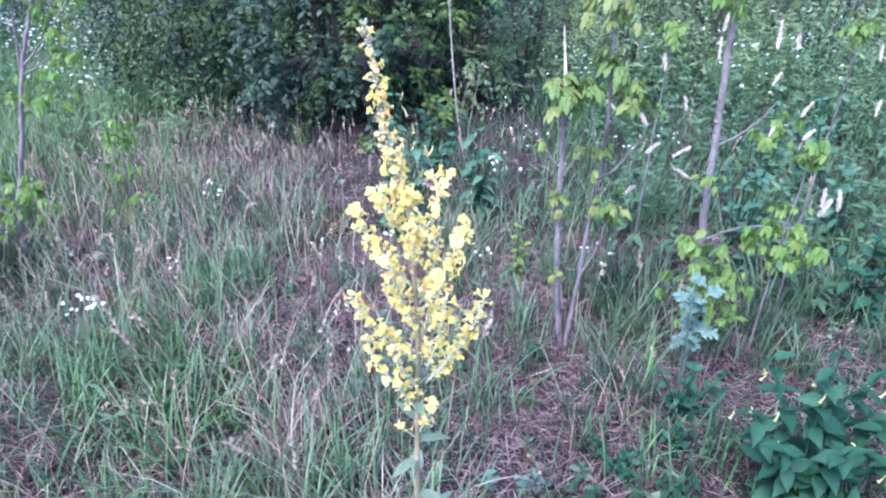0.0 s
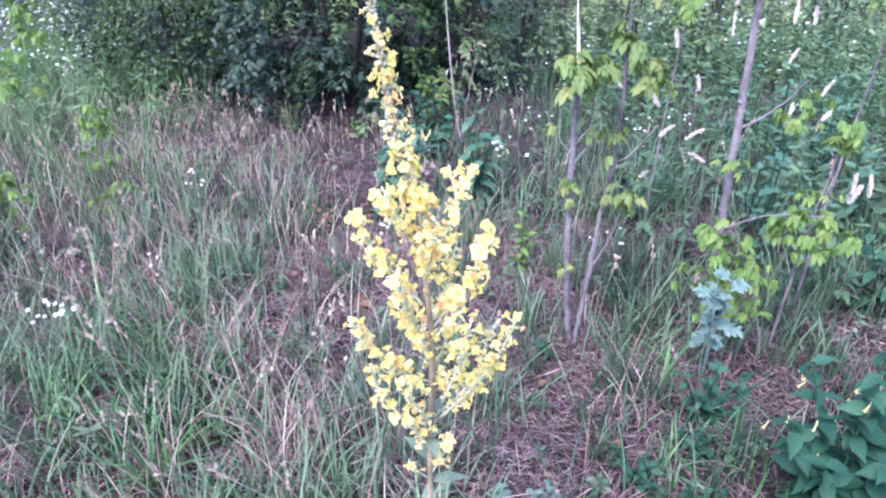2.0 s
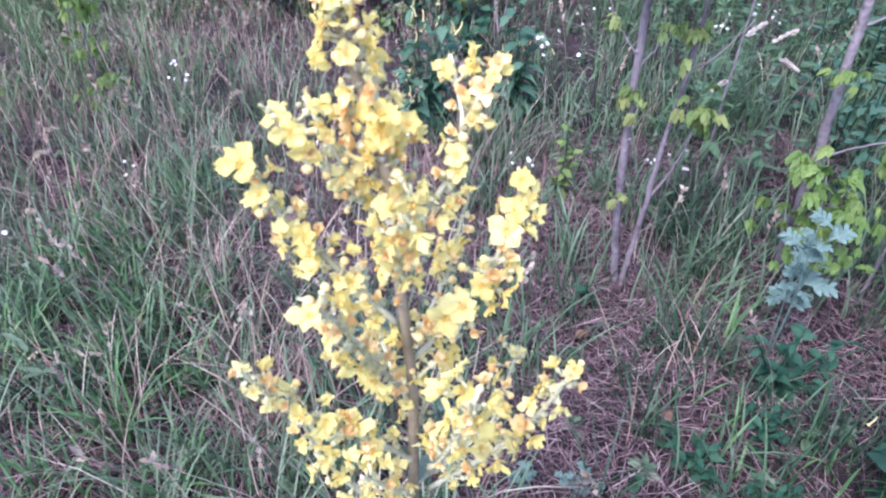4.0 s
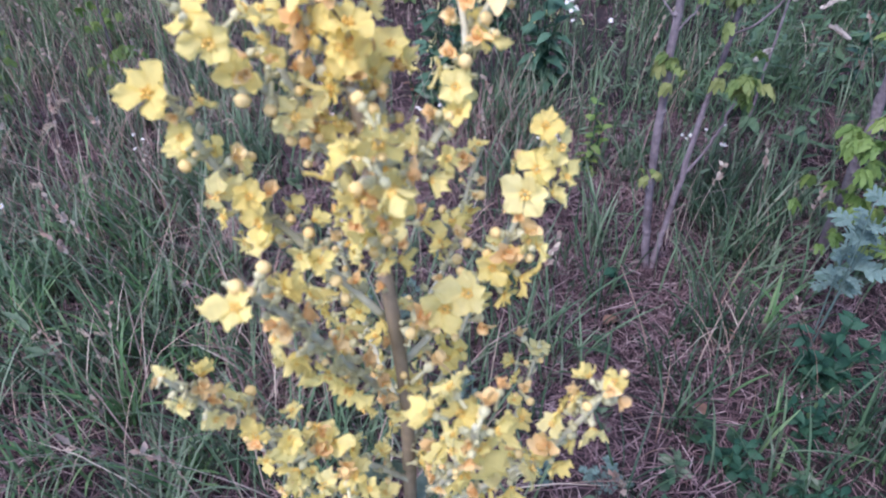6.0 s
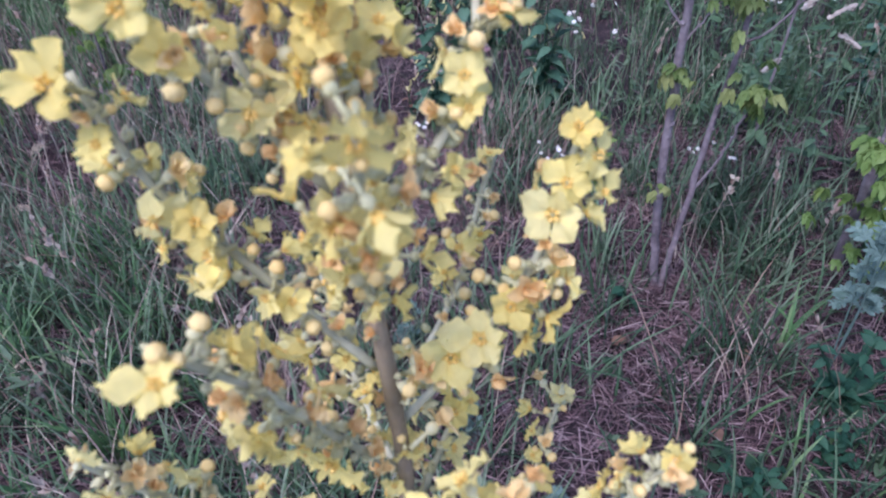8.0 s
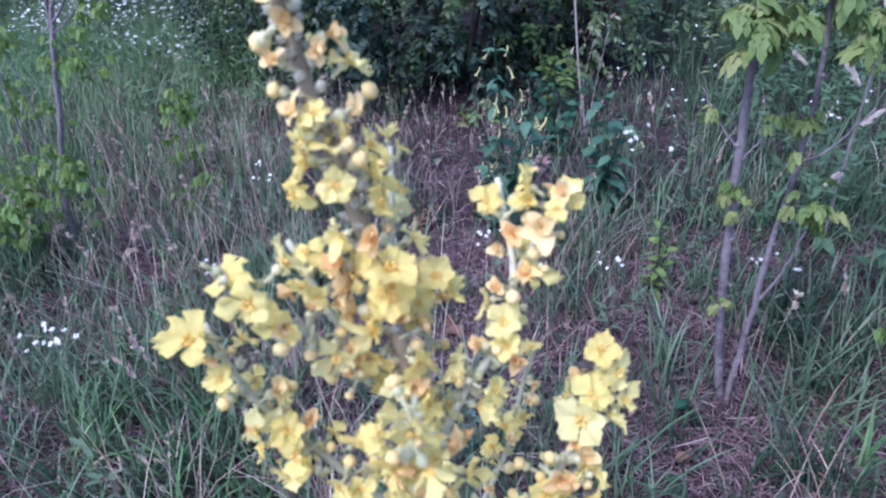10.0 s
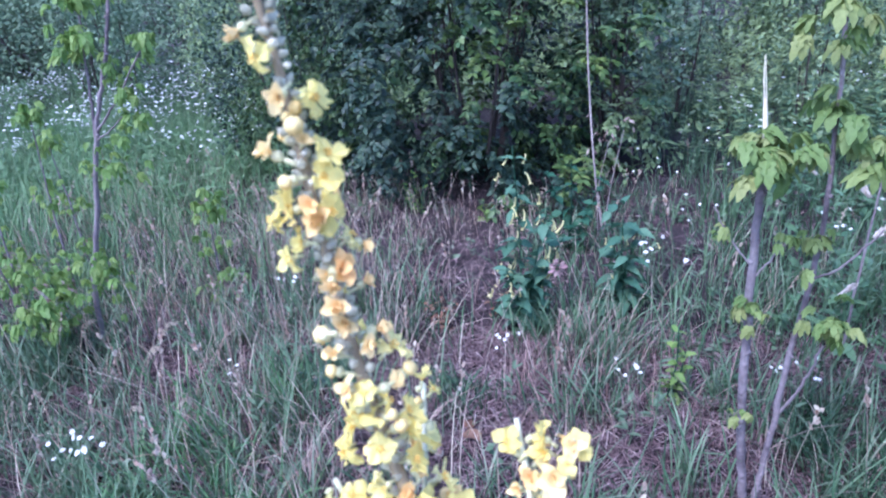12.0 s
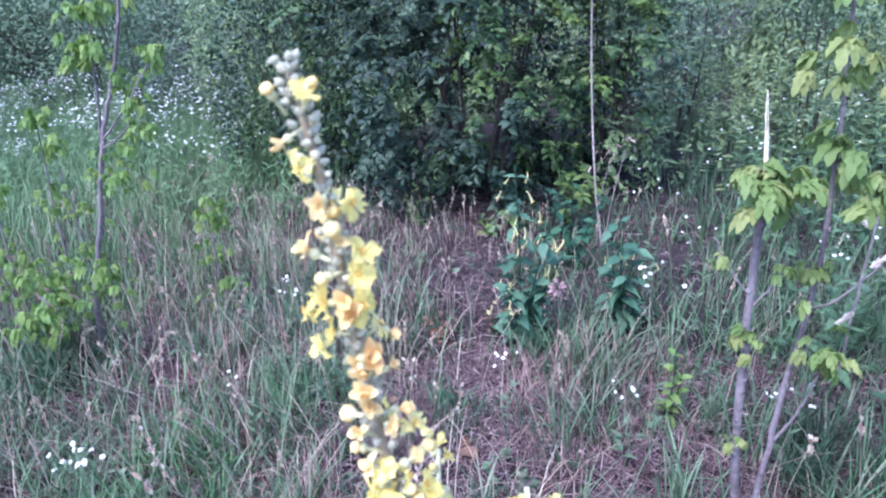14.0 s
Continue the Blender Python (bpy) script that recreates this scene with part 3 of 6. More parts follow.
# ---- shrubs and thickets ----
def shrub(name, base, rx, ry, h, clumps, per, leaf, size, lmat, wmat, seed, label, category, hollow=0.45, hang=-0.15, stems=7, low=0.12, gap=0.42, group="", tight=0.085, sprig=0.0, cave=None, slope=0.0):
    rng = np.random.default_rng(seed)
    ob = root(name, base, label, category, group)
    c = []
    while len(c) < clumps:
        q = rng.uniform(-1, 1, 3)
        r = math.sqrt(q[0] ** 2 + q[1] ** 2 + max(q[2], 0.0) ** 2)
        lump = 1 + 0.22 * noise.noise(Vector(q * 2.3) + Vector((seed, 0, 0)))
        if hollow * lump < r < lump and noise.noise(Vector(q * 3.1) + Vector((0, seed, 0))) > gap - 0.5:
            z = low * h + (1 - low) * h * (q[2] * 0.5 + 0.5)
            wide = 0.62 + 0.38 * math.sin(math.pi * min(1, 0.25 + 0.6 * z / h))
            at = (q[0] * rx * wide, q[1] * ry * wide, z)
            if cave is None or ((at[0] - cave[0]) / cave[3]) ** 2 + ((at[1] - cave[1]) / cave[4]) ** 2 + ((z - cave[2]) / cave[5]) ** 2 > 1:
                c.append(at)
    c = np.array(c)
    tops = []
    for s in range(stems):
        a = s * 2.4 + rng.uniform(0, 0.6)
        out = rng.uniform(0.2, 0.65)
        b = np.array([math.cos(a) * 0.12 * rx, math.sin(a) * 0.12 * ry, 0])
        tip = np.array([math.cos(a) * rx * out, math.sin(a) * ry * out, h * rng.uniform(0.6, 0.92)])
        line = smooth_line([b, b * 0.6 + tip * 0.4 + rng.normal(0, 0.06, 3) * rx, tip], 6)
        p = Pile()
        tube(p, line, 0.0095 * h ** 0.5, 0.003, 6, 0, 0.15, s)
        for q in range(3, len(line), 2):
            near = c[np.argsort(np.linalg.norm(c - line[q], axis=1))[:5]]
            for e in near[rng.integers(0, 5, 2)]:
                tube(p, smooth_line([line[q], line[q] * 0.5 + e * 0.5 + np.array([0, 0, 0.05 * h]), e], 3), 0.005, 0.0015, 4)
        part("stem", p.mesh("stem", [wmat]), ob)
    i = np.repeat(np.arange(clumps), per)
    N = len(i)
    off = rng.normal(0, 1, (N, 3)) * np.array([rx, ry, h * 0.6]) * tight
    P = c[i] + off
    P[:, 2] = np.maximum(P[:, 2], 0.02)
    outw = unit(P - np.array([0, 0, h * 0.45]))
    d = outw * 0.6 + rng.normal(0, 0.55, (N, 3)) + np.array([0, 0, hang])
    nrm = np.array([0, 0, 1.0]) + outw * 0.6 + rng.normal(0, 0.45, (N, 3))
    S = size * rng.uniform(0.6, 1.3, N)
    if sprig:
        # leaves in two rows along short twigs that spread from each clump
        twig = rng.integers(0, 5, N)
        tdir = unit(unit(c - np.array([0, 0, h * 0.35]))[:, None] * 0.8 + rng.normal(0, 0.6, (clumps, 5, 3)) + np.array([0, 0, 0.15]))[i, twig]
        t = rng.uniform(0.05, 1, N)
        side = unit(np.cross(tdir, np.array([0.1, 0.15, 1.0]))) * rng.choice([-1.0, 1.0], N)[:, None]
        P = c[i] + tdir * t[:, None] * sprig - np.array([0, 0, 0.35 * sprig]) * t[:, None] ** 2
        P[:, 2] = np.maximum(P[:, 2], 0.02)
        d = tdir * 0.6 + side * 0.9 + rng.normal(0, 0.25, (N, 3)) + np.array([0, 0, -0.2])
        nrm = np.array([0, 0, 1.0]) + tdir * 0.4 + rng.normal(0, 0.3, (N, 3))
        S = size * rng.uniform(0.65, 1.2, N)
    mats = lmat if isinstance(lmat, list) else [lmat]
    # tone picks each clump's slot; slope shifts it to later slots towards +x
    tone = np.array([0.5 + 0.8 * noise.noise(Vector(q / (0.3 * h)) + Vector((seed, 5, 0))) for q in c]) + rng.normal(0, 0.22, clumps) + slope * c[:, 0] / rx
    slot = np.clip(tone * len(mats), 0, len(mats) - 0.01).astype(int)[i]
    p = Pile()
    for k in range(len(mats)):
        on = slot == k
        if on.any():
            p.many(leaf, P[on], turn(d[on], nrm[on]), S[on], k)
    part("crown", p.mesh("crown", mats), ob)
    return ob


# leaf slots run from shaded to lit, the bush's light painted by clump
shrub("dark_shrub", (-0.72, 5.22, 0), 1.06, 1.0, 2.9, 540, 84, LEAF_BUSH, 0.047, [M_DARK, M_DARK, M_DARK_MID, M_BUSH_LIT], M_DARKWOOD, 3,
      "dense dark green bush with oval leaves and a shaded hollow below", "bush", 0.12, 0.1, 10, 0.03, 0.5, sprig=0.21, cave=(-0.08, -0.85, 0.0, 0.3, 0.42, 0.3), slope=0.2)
shrub("light_shrub", (0.16, 5.25, 0), 0.34, 0.4, 2.0, 80, 70, LEAF_BUSH, 0.044, [M_YELLOWISH, M_YELLOWISH, M_THICK], M_DARKWOOD, 4,
      "mid green bush growing against the dark bush", "bush", 0.1, 0.0, 6, 0.12, 0.5, sprig=0.22)
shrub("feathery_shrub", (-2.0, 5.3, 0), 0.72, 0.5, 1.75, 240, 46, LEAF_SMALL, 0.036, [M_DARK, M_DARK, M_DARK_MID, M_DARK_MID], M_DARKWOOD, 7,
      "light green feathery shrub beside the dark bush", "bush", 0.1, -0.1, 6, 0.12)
shrub("feathery_shrub", (-2.75, 6.3, 0), 0.7, 0.55, 1.6, 150, 42, LEAF_SMALL, 0.036, M_YELLOWISH, M_DARKWOOD, 8,
      "light green feathery shrub behind the white flowers", "bush", 0.1, -0.1, 6, 0.12)
th_a = shrub("thicket_bush", (-4.4, 8.2, 0), 1.25, 1.0, 1.75, 230, 36, LEAF_SMALL, 0.055, M_THICK, M_DARKWOOD, 21,
             "soft green thicket bush at the meadow's edge", "bush", 0.15, -0.1, 7, 0.05, group="thicket")
th_b = shrub("thicket_bush", (2.4, 8.8, 0), 1.2, 1.0, 1.7, 230, 34, LEAF_LANCE, 0.075, M_YELLOWISH, M_DARKWOOD, 22,
             "soft green thicket bush at the meadow's edge", "bush", 0.15, -0.1, 7, 0.05, group="thicket")
th_c = shrub("thicket_bush", (-7.4, 9.6, 0), 1.5, 1.1, 1.9, 230, 36, LEAF_OVAL, 0.06, M_THICK, M_DARKWOOD, 23,
             "soft green thicket bush at the meadow's edge", "bush", 0.15, -0.1, 7, 0.05, group="thicket")
rg = random.Random(4)
for k in range(13):
    src = (th_a, th_b, th_c)[k % 3]
    o = copy_thing(src, pose(-12.5 + 1.75 * k + rg.uniform(-0.4, 0.4), 9.6 + rg.uniform(-0.9, 2.2) - (1.6 if k > 7 else 0), 0, 0, 0, rg.uniform(0, 360)))
    f = rg.uniform(0.85, 1.05)
    o.scale = (f, f, f * (0.95 if k > 6 else 0.92))
for k in range(10):
    src = (th_b, th_c, th_a)[k % 3]
    o = copy_thing(src, pose(-20 + 4.1 * k + rg.uniform(-1, 1), 17 + rg.uniform(-2, 3), 0, 0, 0, rg.uniform(0, 360)))
    f = rg.uniform(1.0, 1.3)
    o.scale = (f * 1.5, f * 1.5, f * 0.95)


yt = shrub("young_tree", (-3.4, 7.2, 0), 0.42, 0.4, 2.0, 60, 34, LEAF_OVAL, 0.05, M_THICK, M_DARKWOOD, 31,
           "slender young tree with thin dark stems and light leaves", "tree", 0.1, -0.1, 4, 0.25, 0.4, group="young trees", tight=0.12)
for k, (x, y, f) in enumerate([(-4.6, 6.8, 0.85), (-5.6, 7.6, 0.95), (-2.9, 8.4, 1.0), (-6.6, 7.0, 0.8), (0.7, 6.6, 0.85), (1.5, 5.9, 0.75), (2.3, 6.4, 0.9), (3.0, 5.6, 0.8), (0.35, 7.6, 1.05)]):
    o = copy_thing(yt, pose(x, y, 0, 0, 0, 67 * k))
    o.scale = (f, f, f)


# ---- weeds at the right and small leafy herbs ----
def weeds(name, seed, n, x0, x1, y0, y1, hmin, hmax, leaf, size, m, keep, label, per=(10, 22)):
    rng = np.random.default_rng(seed)
    p = Pile()
    x, y = spots(rng, n, x0, x1, y0, y1, keep)
    for px, py in zip(x, y):
        h = rng.uniform(hmin, hmax)
        a = rng.uniform(0, 6.28)
        b = np.array([px, py, gz(px, py)])
        tip = b + np.array([math.cos(a) * h * 0.2, math.sin(a) * h * 0.2, h])
        tube(p, np.array([b, b * 0.5 + tip * 0.5 + rng.normal(0, 0.02, 3), tip]), 0.002, 0.0008, 3)
        k = rng.integers(*per)
        t = rng.uniform(0.1, 1.0, k)
        P = b + (tip - b) * t[:, None]
        az = rng.uniform(0, 6.28, k)
        d = np.stack([np.cos(az), np.sin(az), rng.uniform(-0.1, 0.8, k)], -1)
        nn = np.stack([rng.normal(0, 0.3, k), rng.normal(0, 0.3, k), np.ones(k)], -1)
        p.many(leaf, P, turn(d, nn), size * (1.2 - 0.7 * t) * rng.uniform(0.6, 1.2, k))
    ob = new(name, p.mesh(name, [m]))
    return tagged(ob, label, "weeds", kind="stuff")


weeds("leafy_weeds", 31, 620, 0.75, 3.6, 2.35, 6.0, 0.22, 0.6, LEAF_LANCE, 0.09, M_LUSH, lambda x, y: np.clip(0.3 + 0.5 * (x - 0.75), 0.1, 0.95),
      "tall dark green weeds crowding the meadow's edge")
weeds("low_herbs", 32, 420, -2.6, 1.8, 1.2, 4.6, 0.04, 0.14, LEAF_OVAL, 0.04, M_GRASS, lambda x, y: 0.6 - 0.35 * bare(x, y),
      "low green herbs between the grass clumps", (6, 14))
weeds("leafy_seedlings", 35, 45, 0.2, 1.5, 1.2, 2.1, 0.05, 0.16, LEAF_OVAL, 0.04, M_DEEP, lambda x, y: np.clip(0.25 + 0.6 * (y < 1.65) - 0.3 * (y > 1.9), 0, 1),
      "small leafy green seedlings in the litter", (7, 14))
weeds("left_meadow_weeds", 33, 1800, -9.5, -1.6, 4.0, 9.5, 0.25, 0.55, LEAF_BLADE, 0.13, M_MEADOW, lambda x, y: 0.75 + 0 * x,
      "soft green meadow weeds under the white flowers")
weeds("back_weeds", 34, 1300, -3.0, 4.5, 4.9, 9.0, 0.3, 0.8, LEAF_LANCE, 0.09, M_YELLOWISH, lambda x, y: np.where((x < 0.3) & (y < 6.4), 0.0, 0.8),
      "soft green weeds before the far thicket")


# ---- white flowers ----
def daisy_tpl(seed):
    rng = np.random.default_rng(seed)
    p = Pile()
    ray = leaf_tpl([0.06, 0.14, 0.1], 0.1, 0.1)
    k = 12
    a = np.arange(k) * 2 * np.pi / k + rng.uniform(-0.1, 0.1, k)
    d = np.stack([np.cos(a), np.sin(a), rng.uniform(-0.05, 0.25, k)], -1)
    p.many(ray, d * 0.2, turn(d, np.tile([0, 0, 1.0], (k, 1))), np.full(k, 0.9), 0)
    v, q = BLOB
    p.put(v[:, [0, 2, 1]] * np.array([0.6, 0.6, 0.2]), q, 1)
    return p


DAISY = daisy_tpl(1)
DAISY_ME = DAISY.mesh("flower_head", [M_WHITE, M_DISC])


FLEA_LEAF = Pile().put(*LEAF_LANCE).mesh("leaf", [M_GRASS])


def fleabane(at, heads, spread, seed, h):
    rng = np.random.default_rng(seed)
    ob = root("fleabane", (at[0], at[1], float(gz(at[0], at[1]))), "slender white-flowered fleabane with small daisy heads", "flower", "fleabanes")
    p = Pile()
    fork = np.array([rng.normal(0, 0.02), rng.normal(0, 0.02), h * 0.75])
    tube(p, smooth_line([(0, 0, 0), fork * 0.5 + rng.normal(0, 0.01, 3), fork], 4), 0.0022, 0.0013, 4)
    part("stem", p.mesh("stem", [M_GRASS]), ob)
    for i in range(9):
        t, az = rng.uniform(0.1, 0.95), rng.uniform(0, 6.28)
        m = Matrix(turn(np.array([[math.cos(az), math.sin(az), 0.6]]), np.array([[0, 0, 1.0]]))[0].tolist()).to_4x4()
        part("leaf", FLEA_LEAF, ob, Matrix.Translation((fork * t).tolist()) @ m @ Matrix.Scale(0.055 * (1.2 - 0.6 * t), 4))
    ends = []
    for i in range(heads):
        e = np.array([rng.uniform(-1.5, 1.5) * spread, rng.uniform(-1, 1) * spread, h + rng.uniform(-0.8, 0.8) * spread])
        p = Pile()
        tube(p, smooth_line([fork, fork * 0.5 + e * 0.5 + np.array([0, 0, -0.01]), e], 3), 0.001, 0.0007, 3)
        part("flower_stalk", p.mesh("flower_stalk", [M_GRASS]), ob)
        ends.append(e)
    for e in ends:
        part("flower_head", DAISY_ME, ob, pose(*e, rng.uniform(5, 60), 0, rng.uniform(-50, 50)) @ Matrix.Scale(rng.uniform(0.0048, 0.0064), 4))


for s, (x, y, h, k, sp) in enumerate([(-0.91, 2.54, 0.5, 8, 0.04), (-0.98, 1.645, 0.57, 14, 0.032), (0.23, 2.42, 0.66, 8, 0.04), (-0.98, 2.3, 0.34, 3, 0.04),
                                      (-0.2, 2.52, 0.28, 6, 0.03), (0.16, 2.4, 0.3, 7, 0.04), (0.62, 2.5, 0.28, 7, 0.04), (0.3, 3.6, 0.55, 5, 0.08),
                                      (0.42, 3.2, 0.5, 5, 0.06), (0.73, 2.7, 0.62, 4, 0.04), (1.0, 3.1, 0.5, 7, 0.06), (0.9, 4.2, 0.6, 8, 0.1), (1.3, 4.6, 0.6, 9, 0.12), (0.55, 4.4, 0.5, 7, 0.1)]):
    fleabane((x, y), k, sp, 100 + s, h)


def far_fleabanes():
    rng = np.random.default_rng(77)
    p = Pile()
    x, y, i = clumped(rng, 480, (4, 13), -6.5, -2.5, 4.9, 8.6, lambda x, y: np.clip(0.9 - 0.12 * np.abs(x + 3.2), 0.2, 1), 0.045)
    x2, y2, i2 = clumped(rng, 60, (4, 9), 0.6, 4.2, 4.0, 7.5, lambda x, y: 0.8 + 0 * x, 0.1)
    x, y = np.concatenate([x, x2]), np.concatenate([y, y2])
    N = len(x)
    z = 0.4 + 0.12 * np.sin(x * 3) + rng.normal(0, 0.09, N)
    R = turn(np.stack([rng.normal(0, 0.5, N), np.ones(N), rng.normal(0, 0.4, N)], -1), np.stack([rng.normal(0, 0.4, N), -0.6 + rng.normal(0, 0.3, N), np.ones(N)], -1))
    dv, df = np.concatenate(DAISY.v), np.concatenate(DAISY.f)
    p.many((dv, df), np.stack([x, y, z], -1), R, rng.uniform(0.009, 0.014, N), 0)
    for a, b, c in zip(x, y, z):
        tube(p, np.array([(a + 0.02, b + 0.02, 0), (a, b, c)]), 0.0012, 0.0008, 3, 1)
    ob = new("fleabane_meadow", p.mesh("fleabane_meadow", [M_WHITE, M_THICK]))
    tagged(ob, "mass of small white fleabane flowers in the meadow", "flowers", kind="stuff")


far_fleabanes()


# ---- silky grass spikes ----
def silky(at, h, lean, az, head, seed, thick=1.0):
    rng = np.random.default_rng(seed)
    ob = root("silky_grass_stalk", (at[0], at[1], float(gz(at[0], at[1]))), "thin grass stalk with a silky whitish seed spike", "grass", "silky grass")
    d = np.array([math.cos(az), math.sin(az), 0])
    line = smooth_line([(0, 0, 0), d * lean * 0.15 + np.array([0, 0, h * 0.5]), d * lean * 0.55 + np.array([0, 0, h * 0.88]), d * lean + np.array([0, 0, h])], 6)
    p = Pile()
    tube(p, line, 0.0011, 0.0007, 4)
    part("stem", p.mesh("stem", [M_LUSH]), ob)
    tip = line[-1]
    dd = unit(line[-1] - line[-4])
    end = tip + dd * head + np.array([0, 0, -0.25 * head * lean / h])
    hl = smooth_line([tip, tip * 0.5 + end * 0.5 + np.array([0, 0, 0.004]), end], 5)
    p = Pile()
    tube(p, hl, 0.0036 * thick, 0.0022 * thick, 6)
    k = 150
    t = rng.uniform(0, 1, k)
    P = hl[(t * (len(hl) - 1)).astype(int)] + rng.normal(0, 0.002, (k, 3))
    R = turn(dd + rng.normal(0, 0.24, (k, 3)), rng.normal(0, 1, (k, 3)))
    S = np.stack([np.full(k, 0.009), np.full(k, 0.011), np.full(k, 0.009)], -1) * (1.15 - 0.6 * np.abs(t - 0.4))[:, None] * thick
    p.many(LEAF_LANCE, P, R, S)
    part("seed_head", p.mesh("seed_head", [M_SILK]), ob, label="silky whitish seed spike")


TALL_SILK = [(0.93, 2.75, 0.66, 0.1, 2.6, 0.07), (0.9, 3.0, 0.66, 0.14, 2.9, 0.06), (1.1, 3.0, 0.62, 0.06, 1.8, 0.06), (1.0, 3.05, 0.8, 0.05, 2.0, 0.07), (1.42, 2.85, 0.66, 0.12, 0.5, 0.08),
             (1.4, 3.1, 0.7, 0.14, 0.7, 0.08), (1.5, 3.2, 0.85, 0.06, 1.2, 0.13), (1.25, 3.2, 0.82, 0.07, 1.3, 0.1), (1.95, 3.1, 0.6, 0.08, 0.9, 0.08), (1.7, 3.4, 0.85, 0.03, 1.5, 0.07),
             (2.05, 3.3, 0.8, 0.04, 1.4, 0.07), (0.66, 2.6, 0.62, 0.14, 0.1, 0.06), (1.35, 3.5, 0.9, 0.05, 1.0, 0.08)]
LOW_SILK = [(1.48, 2.95, 0.52, 0.14, 0.4, 0.07), (1.2, 2.13, 0.56, 0.08, 0.4, 0.06), (1.25, 2.1, 0.6, 0.05, 1.2, 0.06), (1.33, 2.12, 0.58, 0.05, 1.4, 0.07), (1.4, 2.12, 0.57, 0.1, 0.2, 0.065),
            (0.58, 2.5, 0.5, 0.14, 0.3, 0.05), (1.15, 2.6, 0.5, 0.16, 2.9, 0.07), (1.32, 2.75, 0.56, 0.1, 1.0, 0.09), (0.86, 2.9, 0.48, 0.16, 0.2, 0.09), (2.2, 3.0, 0.5, 0.08, 0.8, 0.08)]
for k, (x, y, h, l, a, hd) in enumerate(TALL_SILK):
    silky((x, y), h, l, a, hd, 300 + k, 1.5 + 0.4 * (k % 3 == 0))
for k, (x, y, h, l, a, hd) in enumerate(LOW_SILK):
    silky((x, y), h, l, a, hd, 340 + k, 1.5 + 0.4 * (k % 3 == 1))


# ---- box elder saplings ----
def compound_leaf(seed, m=M_MAPLE):
    """A leaf of five broad toothed leaflets that hang like an umbrella from the end of a thin stalk along y."""
    rng = np.random.default_rng(seed)
    p = Pile()
    tube(p, np.array([(0, 0, 0), (0, 0.22, 0.07), (0, 0.42, 0.06)]), 0.012, 0.007, 4, 1)
    for i in range(5):
        ang = (i - 2) * 0.72 + rng.uniform(-0.15, 0.15)
        d = np.array([[math.sin(ang), math.cos(ang), rng.uniform(-0.35, 0.05)]])
        w = leaf_tpl([0.06, 0.17, 0.38, 0.25, 0.38, 0.2, 0.24, 0.04], 0.3, rng.uniform(0.75, 1.25), 0.03)
        long = (0.74 if i == 2 else 0.68 if i in (1, 3) else 0.5) * rng.uniform(0.88, 1.12)
        p.many(w, [(0, 0.38, 0.06)], turn(d, np.array([[0.0, 0.0, 1.0]])), [long])
    return p.mesh("leaf", [m, m])


MAPLE = [compound_leaf(k) for k in range(4)]
FRESH = [compound_leaf(k, M_FRESH) for k in range(4)]


def sprout(ob, at, n, size, spread, seed, leaves=None):
    """A tuft of drooping leaves round a point of the sapling."""
    rng = np.random.default_rng(seed)
    for i in range(int(n * 2.3) + 1):
        a = i * 2.4 + rng.uniform(-0.5, 0.5)
        el = rng.uniform(-0.5, 0.45)
        d = np.array([[math.cos(a) * math.cos(el), math.sin(a) * math.cos(el), math.sin(el)]])
        m = Matrix(turn(d, np.array([[0.0, 0.0, 1.0]]))[0].tolist()).to_4x4()
        o = np.array(at) + rng.normal(0, spread, 3)
        part("leaf", (leaves or MAPLE)[int(rng.integers(0, 4))], ob, Matrix.Translation(o.tolist()) @ m @ Matrix.Scale(size * 0.53 * rng.uniform(0.55, 1.15), 4))


def sapling(base, stems, tufts, label, seed, splinter=None, leaves=None):
    """stems: (points, radius at foot, radius at top) and tufts: (point, leaves, size, spread), all in world metres."""
    b = np.array(base)
    ob = root("box_elder_sapling", base, label, "sapling", "saplings")
    for k, (pts, r0, r1) in enumerate(stems):
        p = Pile()
        line = smooth_line(np.array(pts) - b, 7)
        tube(p, line + np.random.default_rng(seed + k).normal(0, 0.0015, line.shape), r0 * 0.85, r1 * 0.9, 9, 0, 0.12, seed + k)
        if r0 > 0.007:
            for q in range(4, len(line), 5):
                v, f = BLOB
                p.put(v * r0 * 1.1 + line[q] + np.array([r0 * 0.4 * (-1) ** q, -r0 * 0.9, 0]), f)
        part("trunk" if r0 > 0.007 else "branch", p.mesh("stem", [M_BARK]), ob)
    if splinter:
        foot, top, r = np.array(splinter[0]) - b, np.array(splinter[1]) - b, splinter[2]
        p = Pile()
        for k in range(4):
            o = np.array([(k - 1.5) * r * 0.5, 0.002 * (k % 2), 0])
            tube(p, smooth_line([foot + o, foot * 0.5 + top * 0.5 + o * 0.8, top + o * 0.2 - np.array([0, 0, 0.022 * (k % 3)])], 4), r * 0.5, r * 0.08, 5)
        part("splinter", p.mesh("splinter", [M_SPLINT]), ob, label="pale splintered wood where the top broke off")
    for k, (at, n, size, spread) in enumerate(tufts):
        sprout(ob, np.array(at) - b, n, size, spread, seed * 13 + k, leaves)
    return ob


